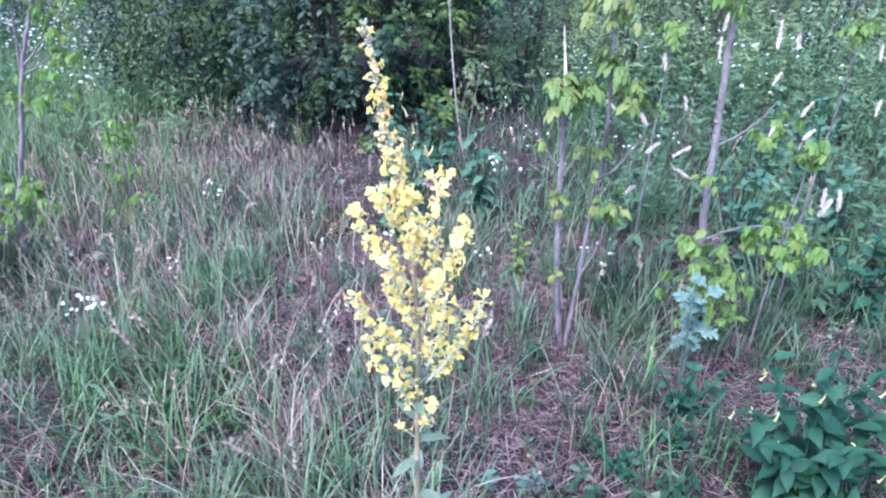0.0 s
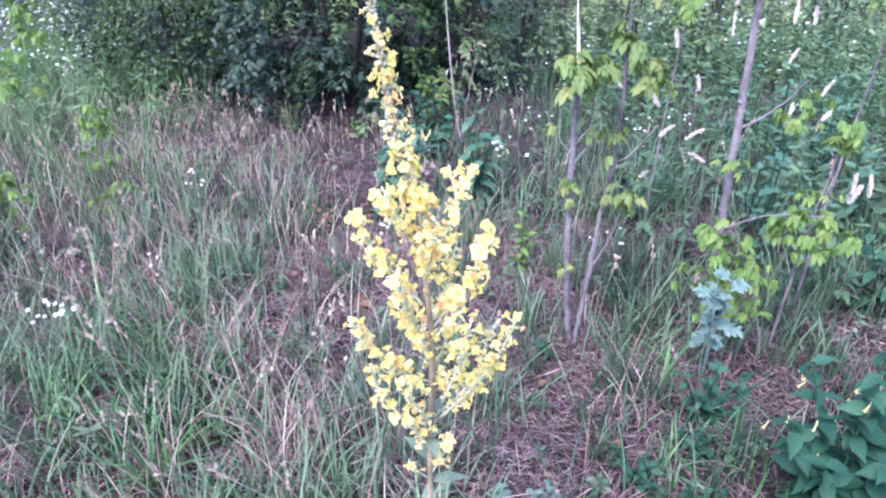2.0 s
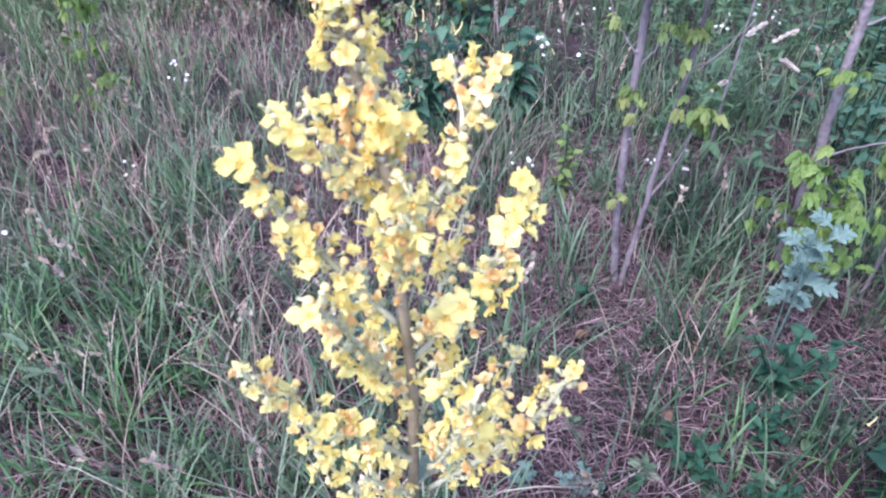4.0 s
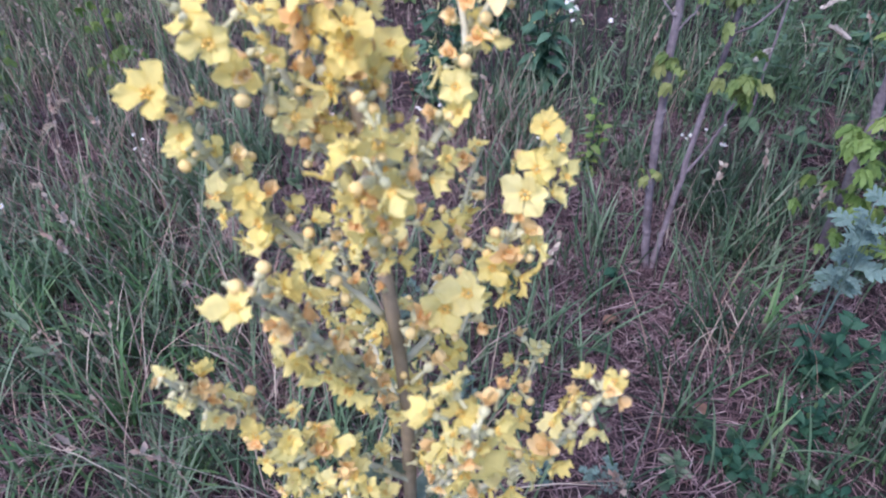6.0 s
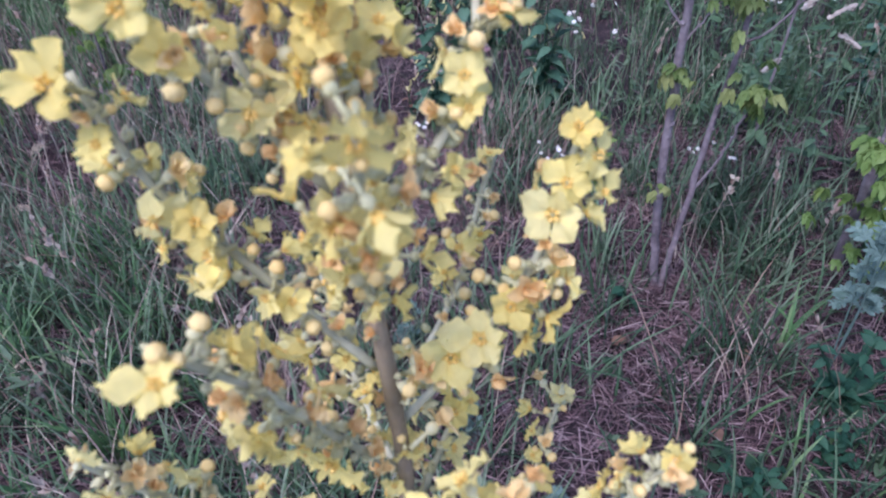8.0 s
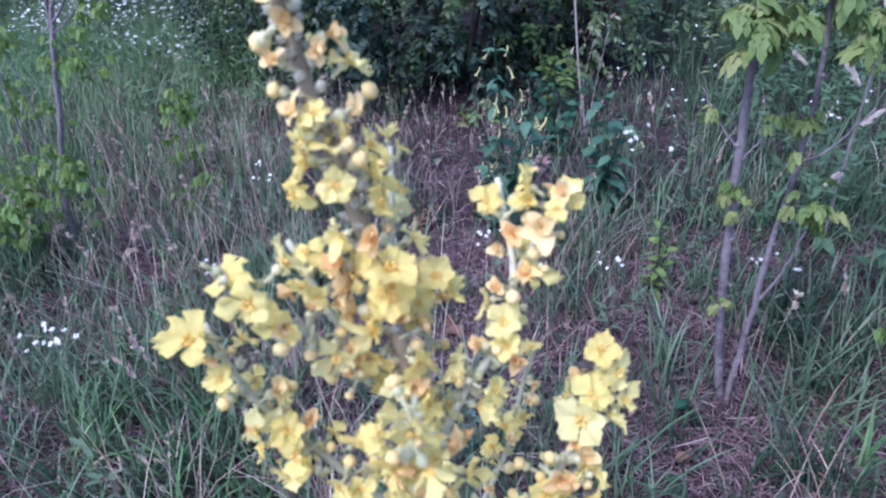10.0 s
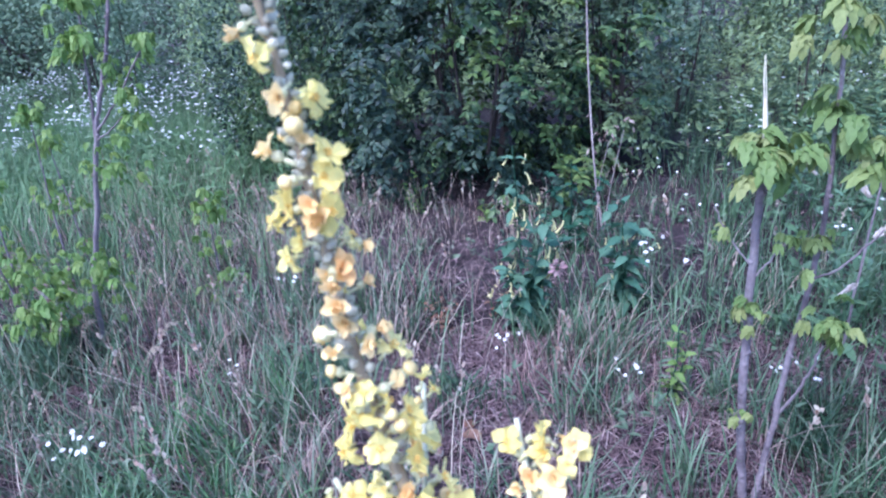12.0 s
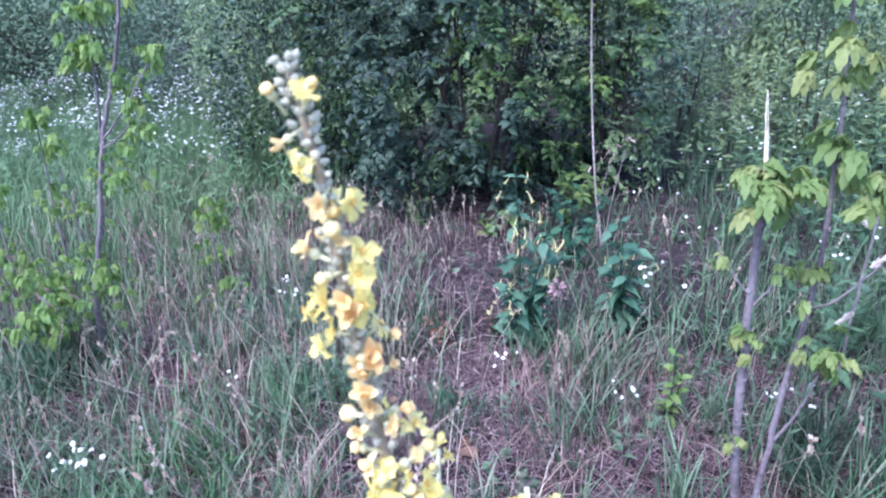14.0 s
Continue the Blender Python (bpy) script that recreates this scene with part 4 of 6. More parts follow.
sapling((0.455, 2.2, 0.0),
        [([(0.455, 2.2, -0.02), (0.425, 2.2, 0.2), (0.408, 2.2, 0.5), (0.397, 2.19, 0.82), (0.396, 2.17, 0.99)], 0.0135, 0.009),
         ([(0.465, 2.2, -0.02), (0.49, 2.22, 0.17), (0.52, 2.25, 0.46), (0.555, 2.27, 0.75), (0.55, 2.27, 1.02), (0.53, 2.27, 1.35), (0.5, 2.28, 1.7)], 0.0105, 0.0035),
         ([(0.508, 2.24, 0.29), (0.55, 2.22, 0.4), (0.575, 2.21, 0.52)], 0.005, 0.003),
         ([(0.535, 2.26, 0.66), (0.58, 2.2, 0.72), (0.63, 2.15, 0.83)], 0.004, 0.002),
         ([(0.4, 2.19, 0.72), (0.35, 2.2, 0.79), (0.31, 2.22, 0.86)], 0.003, 0.0015),
         ([(0.402, 2.19, 0.7), (0.44, 2.18, 0.76), (0.46, 2.17, 0.8)], 0.003, 0.0015)],
        [((0.39, 2.15, 1.0), 14, 0.1, 0.022), ((0.345, 2.15, 1.03), 2, 0.1, 0.008), ((0.43, 2.15, 1.02), 3, 0.095, 0.012), ((0.485, 2.16, 0.99), 2, 0.085, 0.01),
         ((0.4, 2.18, 0.63), 4, 0.08, 0.015), ((0.41, 2.18, 0.33), 4, 0.055, 0.01), ((0.46, 2.17, 0.8), 3, 0.05, 0.01), ((0.33, 2.2, 0.8), 3, 0.05, 0.01),
         ((0.585, 2.2, 0.58), 7, 0.085, 0.02), ((0.55, 2.25, 0.76), 5, 0.08, 0.02), ((0.55, 2.26, 1.05), 5, 0.115, 0.035), ((0.6, 2.22, 1.0), 5, 0.115, 0.03),
         ((0.53, 2.26, 1.22), 6, 0.115, 0.04), ((0.52, 2.26, 1.4), 6, 0.115, 0.035), ((0.51, 2.27, 1.6), 10, 0.11, 0.05)],
        "grey-barked box elder sapling, one stem snapped off, with yellow-green leaves", 41,
        ((0.394, 2.165, 0.97), (0.372, 2.17, 1.19), 0.005))
sapling((0.965, 2.3, 0.0),
        [([(0.965, 2.3, -0.02), (0.945, 2.27, 0.3), (0.92, 2.25, 0.66), (0.908, 2.25, 0.95), (0.9, 2.25, 1.25), (0.92, 2.24, 1.6), (0.93, 2.25, 2.1)], 0.0165, 0.009),
         ([(0.915, 2.25, 0.78), (1.0, 2.22, 0.85), (1.07, 2.2, 0.95)], 0.0045, 0.002),
         ([(0.935, 2.26, 0.42), (1.04, 2.17, 0.52), (1.16, 2.08, 0.56)], 0.0045, 0.002),
         ([(0.95, 2.27, 0.26), (0.93, 2.18, 0.38), (0.88, 2.1, 0.47)], 0.004, 0.002)],
        [((0.87, 2.11, 0.47), 7, 0.095, 0.04), ((0.94, 2.15, 0.22), 8, 0.09, 0.05), ((0.97, 2.14, 0.32), 6, 0.09, 0.05), ((0.94, 2.07, 0.42), 8, 0.09, 0.045), ((0.9, 2.08, 0.32), 7, 0.09, 0.045), ((1.09, 2.08, 0.54), 8, 0.095, 0.04), ((1.17, 2.08, 0.52), 7, 0.095, 0.04), ((1.12, 2.08, 0.45), 4, 0.085, 0.03), ((0.91, 2.2, 0.68), 3, 0.07, 0.02),
         ((1.06, 2.2, 0.86), 6, 0.08, 0.03), ((0.9, 2.23, 1.3), 8, 0.1, 0.05), ((0.93, 2.23, 1.55), 9, 0.1, 0.05)],
        "purplish grey box elder sapling with sparse yellow-green leaves", 42, leaves=FRESH)
sapling((1.14, 2.14, 0.0),
        [([(1.14, 2.14, -0.02), (1.15, 2.13, 0.4), (1.167, 2.11, 0.8)], 0.006, 0.003)],
        [((1.167, 2.1, 0.81), 7, 0.085, 0.02), ((1.15, 2.12, 0.6), 3, 0.06, 0.02)], "small box elder shoot with pale leaves", 46, leaves=FRESH)
sapling((1.32, 2.35, 0.0),
        [([(1.32, 2.35, -0.02), (1.33, 2.35, 0.6), (1.36, 2.35, 1.12)], 0.006, 0.003)],
        [((1.36, 2.35, 1.13), 7, 0.085, 0.02)], "small box elder shoot with pale leaves", 47, leaves=FRESH)
sapling((0.9, 2.95, 0.0),
        [([(0.9, 2.95, -0.02), (0.91, 2.93, 0.5), (0.93, 2.9, 1.02)], 0.006, 0.003)],
        [((0.93, 2.9, 1.03), 8, 0.09, 0.025), ((0.91, 2.93, 0.7), 3, 0.07, 0.02)], "small box elder shoot with pale leaves", 48, leaves=FRESH)
sapling((-1.97, 2.82, 0.0),
        [([(-1.97, 2.82, -0.02), (-1.9, 2.8, 0.3), (-1.795, 2.8, 0.6), (-1.726, 2.8, 0.83), (-1.645, 2.8, 1.03), (-1.56, 2.8, 1.22), (-1.5, 2.8, 1.4), (-1.47, 2.8, 1.75)], 0.014, 0.005),
         ([(-1.71, 2.8, 0.87), (-1.69, 2.82, 1.05), (-1.67, 2.83, 1.25), (-1.62, 2.84, 1.5)], 0.007, 0.003),
         ([(-1.69, 2.8, 0.93), (-1.54, 2.76, 1.05), (-1.38, 2.74, 1.22)], 0.0055, 0.0025),
         ([(-1.7, 2.8, 0.9), (-1.58, 2.74, 0.95), (-1.48, 2.72, 1.02)], 0.004, 0.002)],
        [((-1.67, 2.8, 1.25), 10, 0.1, 0.04), ((-1.62, 2.82, 1.4), 9, 0.1, 0.05), ((-1.55, 2.8, 1.15), 5, 0.08, 0.03), ((-1.38, 2.74, 1.24), 7, 0.085, 0.02), ((-1.5, 2.75, 1.06), 5, 0.075, 0.02),
         ((-1.48, 2.72, 0.98), 6, 0.08, 0.02), ((-1.6, 2.75, 0.83), 9, 0.09, 0.05), ((-1.75, 2.8, 0.8), 4, 0.07, 0.02), ((-1.97, 2.72, 0.32), 14, 0.105, 0.06), ((-2.02, 2.7, 0.22), 12, 0.1, 0.06),
         ((-1.83, 2.74, 0.32), 8, 0.09, 0.05), ((-1.78, 2.74, 0.42), 6, 0.085, 0.04), ((-2.12, 2.7, 0.38), 8, 0.09, 0.05), ((-1.45, 2.8, 1.7), 9, 0.1, 0.06)],
        "slim forked box elder sapling with bright yellow-green leaves", 43, leaves=FRESH)
for s, (x, y, h, lx) in enumerate([(-2.2, 2.75, 0.55, -0.12), (-2.3, 3.1, 0.95, 0.06), (-2.5, 3.0, 1.0, 0.05), (-2.35, 3.3, 0.78, -0.03), (-1.6, 3.2, 0.5, 0.02), (-2.75, 3.2, 0.85, 0.0), (-2.42, 2.62, 0.3, -0.1)]):
    sapling((x, y, 0.0), [([(x, y, -0.02), (x + lx * 0.4, y, h * 0.5), (x + lx, y, h)], 0.0068, 0.0025)],
            [((x + lx, y, h), 8, 0.095, 0.025), ((x + lx * 0.6, y, h * 0.62), 6, 0.085, 0.035), ((x, y, h * 0.3), 8, 0.09, 0.05)], "thin box elder shoot with pale green leaves", 60 + s, leaves=FRESH)


# ---- leafy herbs ----
def hanging_flower():
    p = Pile()
    tube(p, smooth_line([(0, 0, 0), (0.1, 0, -0.3), (0.05, 0, -0.8), (0, 0, -1.0)], 3), 0.06, 0.1, 5)
    a = np.arange(5) * 2 * np.pi / 5
    p.many(LEAF_SMALL, np.tile([0, 0, -0.98], (5, 1)), turn(np.stack([np.cos(a), np.sin(a), np.full(5, -0.2)], -1), np.tile([0, 0, -1.0], (5, 1))), np.full(5, 0.28))
    return p.mesh("flower", [M_PALE])


HANGING = hanging_flower()
HERB_LEAF = Pile().put(*LEAF_HEART).mesh("leaf", [M_HERB])
BRIGHT_LEAF = Pile().put(*LEAF_TOOTH).mesh("leaf", [M_FRESH])
HERB_TOOTH = Pile().put(*LEAF_TOOTH).mesh("leaf", [M_HERB_LIGHT])


HEART_LIGHT = Pile().put(*LEAF_HEART).mesh("leaf", [M_HERB_LIGHT])


def herb(name, base, stems, leaf_me, size, flowers, seed, label, pairs=6, bell=0.024):
    """stems: (tip offset, height); leaves stand in pairs up each stem, smaller towards the tip."""
    rng = np.random.default_rng(seed)
    ob = root(name, (base[0], base[1], float(gz(*base))), label, "wild plant")
    for ox, oy, h in stems:
        p = Pile()
        line = smooth_line([(0.02 * rng.normal(), 0.02 * rng.normal(), -0.01), (ox * 0.4, oy * 0.4, h * 0.5), (ox, oy, h)], 8)
        tube(p, line, 0.004, 0.0018, 6)
        part("stem", p.mesh("stem", [M_HERB]), ob)
        for i in range(pairs):
            t = min(1.0, max(0.1, 0.15 + 0.83 * i / (pairs - 1) + rng.uniform(-0.06, 0.06)))
            at = line[int(t * (len(line) - 1))]
            a0 = i * 1.7 + rng.uniform(0, 0.5)
            for s in (0, math.pi):
                a = a0 + s + rng.uniform(-0.3, 0.3)
                el = rng.uniform(-0.35, 0.75)
                d = np.array([[math.cos(a) * math.cos(el), math.sin(a) * math.cos(el), math.sin(el)]])
                m = Matrix(turn(d, np.array([[rng.normal(0, 0.45), rng.normal(0, 0.45), 1.0]]))[0].tolist()).to_4x4()
                part("leaf", leaf_me, ob, Matrix.Translation(at.tolist()) @ m @ Matrix.Scale(size * (1.15 - 0.55 * t) * rng.uniform(0.8, 1.15), 4))
        for i in range(round(flowers * h / max(q[2] for q in stems))):
            at = line[int(rng.uniform(0.65, 1.0) * (len(line) - 1))] + rng.normal(0, size * 0.35, 3) * np.array([1, 1, 0.4])
            part("flower", HANGING, ob, Matrix.Translation(at.tolist()) @ pose(0, 0, 0, rng.uniform(-35, 35), rng.uniform(-35, 35), 0) @ Matrix.Scale(bell * rng.uniform(0.8, 1.2), 4))
    return ob


herb("broadleaf_herb", (0.98, 1.42), [(-0.2, 0.0, 0.42), (-0.12, 0.06, 0.5), (-0.02, -0.02, 0.53), (0.06, 0.08, 0.54), (0.14, 0.02, 0.52), (-0.14, -0.12, 0.36), (0.0, -0.15, 0.4), (0.24, -0.06, 0.5), (0.16, -0.16, 0.38), (0.3, 0.08, 0.52), (-0.06, -0.24, 0.26), (0.1, -0.26, 0.26)],
     HERB_LEAF, 0.092, 3, 51, "dark green broad-leaved herb with hanging pale yellow flowers", 12)
herb("tall_herb", (-0.21, 3.12), [(-0.02, -0.08, 0.8), (0.1, -0.06, 0.56), (-0.08, -0.02, 0.46), (0.15, 0.04, 0.4), (-0.05, -0.14, 0.34), (0.06, 0.06, 0.3)], HEART_LIGHT, 0.095, 11, 52, "upright green herb with hanging pale yellow flowers", 10, 0.042)
herb("drooping_herb", (0.17, 3.34), [(0.0, -0.04, 0.5), (0.07, 0.0, 0.42), (-0.05, 0.02, 0.44), (0.02, -0.08, 0.3)], HEART_LIGHT, 0.115, 2, 53, "blue-green herb with large drooping leaves", 7)
herb("toothed_herb", (-0.05, 3.9), [(0.0, 0.0, 0.48), (0.16, 0.0, 0.4), (-0.12, 0.05, 0.42), (-0.22, 0.0, 0.28), (0.1, -0.1, 0.3)], HERB_LEAF, 0.08, 0, 54, "dark green herb with oval leaves before the bush", 6)
for k, (hx, hy, hh) in enumerate([(0.53, 1.54, 0.1), (0.72, 1.64, 0.11), (0.68, 1.45, 0.1)]):
    herb("leafy_herb", (hx, hy), [(0.0, 0.0, hh), (0.06, 0.03, hh * 0.8), (-0.05, 0.02, hh * 0.9), (0.02, -0.05, hh * 0.7)], HERB_LEAF, 0.044, 0, 580 + k, "low leafy dark green herb in the litter", 5)
herb("leafy_herb", (0.79, 1.8), [(0.0, -0.03, 0.25), (0.12, -0.02, 0.22), (-0.11, -0.03, 0.24), (0.05, 0.05, 0.2), (0.19, 0.02, 0.16), (-0.05, -0.07, 0.17), (0.09, -0.08, 0.13)], HERB_LEAF, 0.052, 0, 57, "low leafy green herb beside the wormwood", 6)
herb("broadleaf_herb", (1.6, 2.3), [(0.0, 0.0, 0.42), (0.12, 0.05, 0.38), (-0.12, 0.0, 0.36), (0.05, -0.1, 0.3)], HERB_LEAF, 0.1, 0, 55, "dark green broad-leaved herb among weeds", 5)
hr = random.Random(12)
for k in range(9):
    hx, hy = 1.15 + 0.19 * k * (0.9 if k % 2 else 0.55) + hr.uniform(0, 0.3), 2.55 + 0.28 * (k % 5) + hr.uniform(0, 0.2)
    herb("nettle_like_herb", (hx, hy), [(hr.uniform(-0.1, 0.1), hr.uniform(-0.1, 0.1), hr.uniform(0.35, 0.7)) for _ in range(3)], HERB_TOOTH, hr.uniform(0.06, 0.085), 0, 70 + k,
         "upright green weed with toothed leaves", 8)
herb("low_leafy_herb", (0.37, 2.12), [(-0.03, -0.03, 0.1)], HERB_LEAF, 0.075, 0, 56, "low green herb at the sapling's foot", 3)


def oat_stalk(x, y, h, az, seed):
    """A dry stalk whose cream spikelets hang to one side."""
    rng = np.random.default_rng(seed)
    ob = root("oat_grass_stalk", (x, y, float(gz(x, y))), "dry grass stalk with a nodding cream seed head", "grass", "oat grass")
    d = np.array([math.cos(az), math.sin(az), 0])
    line = smooth_line([(0, 0, 0), d * 0.02 + np.array([0, 0, h * 0.6]), d * 0.06 + np.array([0, 0, h * 0.95]), d * 0.105 + np.array([0, 0, h * 0.97])], 6)
    p = Pile()
    tube(p, line, 0.0014, 0.0008, 4)
    part("stem", p.mesh("stem", [M_DRY]), ob)
    p = Pile()
    k = 40
    t = rng.uniform(0.6, 1.0, k)
    P = line[(t * (len(line) - 1)).astype(int)] + rng.normal(0, 0.0022, (k, 3))
    dirs = d * 0.4 + rng.normal(0, 0.3, (k, 3)) + np.array([0, 0, -0.7])
    L = rng.uniform(0.012, 0.02, k)
    p.many(LEAF_LANCE, P, turn(dirs, rng.normal(0, 1, (k, 3))), np.stack([L * 0.65, L, L], -1))
    part("seed_head", p.mesh("seed_head", [M_OAT]), ob, label="nodding cream seed head")


for k, (x, y, h) in enumerate([(-1.47, 2.51, 0.34), (-1.59, 2.8, 0.38), (-1.32, 2.12, 0.3), (-1.68, 3.18, 0.4), (-1.3, 2.7, 0.36), (-1.15, 2.9, 0.34), (-1.4, 3.4, 0.4), (-1.2, 3.6, 0.38), (-1.55, 3.7, 0.4), (-0.95, 3.2, 0.32),
                               (-1.1, 2.23, 0.3), (-1.44, 2.39, 0.33), (-1.53, 2.09, 0.32), (-0.95, 2.85, 0.3), (-1.0, 3.9, 0.36), (-1.75, 2.45, 0.34), (-0.75, 2.4, 0.28), (-1.3, 4.1, 0.36), (-1.6, 4.2, 0.4), (-1.85, 3.9, 0.4)]):
    oat_stalk(x, y, h, 0.4 + 2.2 * math.sin(k * 1.7), 900 + k)


def dead_leaf(x, y, size, turn_by, seed):
    rng = np.random.default_rng(seed)
    v, q = leaf_tpl([0.08, 0.3, 0.42, 0.4, 0.28, 0.05], 0.45, 0.2, 0.05)
    ob = new("dead_leaf", Pile().put((v + rng.normal(0, 0.012, v.shape)) * size, q).mesh("dead_leaf", [M_RUST]))
    ob.matrix_basis = pose(x, y, float(gz(x, y)) + 0.035, 12, 8, turn_by)
    tagged(ob, "curled brown dead leaf lying on the litter", "leaf", "dead leaves")


for k, (x, y, z, a) in enumerate([(-0.27, 2.33, 0.07, 70), (-0.33, 2.38, 0.045, -40), (0.62, 1.9, 0.04, 20), (0.35, 1.98, 0.045, 120), (0.5, 1.7, 0.035, 200), (-0.62, 2.6, 0.04, 10)]):
    dead_leaf(x, y, z, a, 940 + k)
RUST_LEAF = Pile().put(*LEAF_OVAL).mesh("leaf", [M_RUST])
herb("rusty_herb", (-0.55, 3.06), [(0.0, 0.0, 0.16), (0.07, 0.02, 0.12), (-0.07, 0.0, 0.13), (0.03, -0.06, 0.1)], RUST_LEAF, 0.04, 0, 590, "low herb with rust-brown withered leaves", 6)
herb("rusty_herb", (-0.36, 3.2), [(0.0, 0.0, 0.12), (0.06, 0.02, 0.1)], RUST_LEAF, 0.035, 0, 591, "low herb with rust-brown withered leaves", 5)
herb("leafy_herb", (0.32, 2.67), [(0.0, 0.0, 0.3), (0.03, 0.02, 0.2)], BRIGHT_LEAF, 0.055, 0, 592, "slim upright bright green herb in the grass", 8)
herb("leafy_herb", (-0.97, 4.36), [(0.0, 0.0, 0.26), (0.14, 0.0, 0.3), (-0.06, 0.0, 0.18)], BRIGHT_LEAF, 0.045, 0, 593, "thin yellow-green sprig before the dark bush", 6)
herb("leafy_herb", (-0.56, 4.34), [(0.0, 0.0, 0.14), (0.06, 0.0, 0.1)], BRIGHT_LEAF, 0.06, 0, 594, "small yellow-green seedling before the dark bush", 4)


def lobed_leaf(seed):
    """A leaf cut to the midrib into blunt lobes, one long along y."""
    rng = np.random.default_rng(seed)
    lobe = leaf_tpl([0.07, 0.17, 0.24, 0.2, 0.04], 0.25, 0.25)
    p = Pile().put(*leaf_tpl([0.03, 0.06, 0.09, 0.13, 0.1, 0.01], 0.3, 0.25))
    for t, size in ((0.3, 0.4), (0.5, 0.46), (0.72, 0.36)):
        for side in (-1, 1):
            d = np.array([[side * 0.85, 0.6 + rng.uniform(-0.1, 0.1), 0.12]])
            p.many(lobe, np.array([[0, t + rng.uniform(-0.03, 0.03), -0.25 * t * t]]), turn(d, np.array([[0, 0, 1.0]])), np.full(1, size * rng.uniform(0.85, 1.15)))
    return p.mesh("leaf", [M_GREY])


LOBED = [lobed_leaf(k) for k in range(3)]


def wormwood(base, h, seed, wide=1.0):
    rng = np.random.default_rng(seed)
    ob = root("wormwood", (base[0], base[1], float(gz(*base))), "feathery grey-green wormwood plant in the grass", "wild plant", "wormwoods")
    for s in range(4):
        p = Pile()
        tip = np.array([rng.normal(0, 0.06) * wide, rng.normal(0, 0.03) * wide, h * rng.uniform(0.78, 1.0)])
        line = smooth_line([(0, 0, 0), tip * 0.5 + rng.normal(0, 0.01, 3), tip], 8)
        tube(p, line, 0.0022, 0.0012, 4)
        part("stem", p.mesh("stem", [M_GREY]), ob)
        for i in range(7):
            t = (0.56 if h > 0.2 else 0.2) + (0.44 if h > 0.2 else 0.8) * i / 6 + rng.uniform(-0.04, 0.0)
            a = i * 2.4 + s + rng.uniform(-0.3, 0.3)
            d = np.array([[math.cos(a), math.sin(a), rng.uniform(0.1, 0.9)]])
            m = Matrix(turn(d, np.array([[rng.normal(0, 0.4), rng.normal(0, 0.4), 1.0]]))[0].tolist()).to_4x4()
            size = (0.075 - 0.035 * (t - 0.5)) * rng.uniform(0.6, 1.15) * min(1.0, 0.3 + 1.4 * h)
            part("leaf", LOBED[i % 3], ob, Matrix.Translation(line[int(min(t, 1) * (len(line) - 1))].tolist()) @ m @ Matrix.Scale(size, 4))


for s, (x, y, h, w) in enumerate([(0.81, 1.9, 0.5, 0.6), (-0.22, 1.9, 0.13, 1.6), (0.14, 1.5, 0.06, 0.4), (0.26, 1.48, 0.06, 0.4), (-0.9, 2.6, 0.1, 1.0), (-0.02, 1.66, 0.07, 0.5)]):
    wormwood((x, y), h, 400 + s, w)


def dead_stalk():
    ob = root("dead_stalk", (0.08, 4.1, 0), "tall thin dead stalk with withered leaves", "dead plant")
    p = Pile()
    line = smooth_line([(0.03, 0, -0.01), (-0.02, 0.05, 0.35), (-0.06, 0.15, 0.9), (-0.08, 0.2, 1.6), (-0.12, 0.25, 2.3)], 8)
    tube(p, line, 0.0065, 0.0032, 6, 0, 0.1, 2)
    tube(p, smooth_line([(0.0, 0.0, 0), (0.0, 0.02, 0.25), (0.05, 0.05, 0.5)], 4), 0.003, 0.0015, 4)
    tube(p, smooth_line([(0.03, 0.0, 0), (0.06, 0.02, 0.25), (0.12, 0.05, 0.55)], 4), 0.003, 0.0015, 4)
    part("stem", p.mesh("stem", [M_PALESTALK]), ob)
    rng = np.random.default_rng(8)
    k = 46
    P = np.stack([rng.normal(0.08, 0.06, k), rng.normal(0.04, 0.05, k), rng.uniform(0.3, 0.62, k)], -1)
    part("withered_leaves", Pile().many(LEAF_LANCE, P, turn(rng.normal(0, 1, (k, 3)) + np.array([0, 0, -0.4]), rng.normal(0, 1, (k, 3))), rng.uniform(0.02, 0.042, k)).mesh("withered", [M_ROSE]), ob)


dead_stalk()


def pink_flower():
    ob = root("pink_wildflower", (-0.05, 2.78, 0), "withered pink wildflower on a thin brown stem", "flower")
    p = Pile()
    tube(p, smooth_line([(0.02, 0.02, 0), (0.04, 0.0, 0.22), (-0.01, -0.06, 0.45)], 5), 0.0022, 0.0013, 4)
    part("stem", p.mesh("stem", [M_TWIG]), ob)
    rng = np.random.default_rng(9)
    k = 40
    d = unit(rng.normal(0, 1, (k, 3)))
    part("bloom", Pile().many(LEAF_OVAL, np.array([-0.01, -0.06, 0.465]) + d * 0.012, turn(d, rng.normal(0, 1, (k, 3))), rng.uniform(0.012, 0.024, k)).mesh("bloom", [M_PINK]), ob, label="dull pink bloom")


pink_flower()


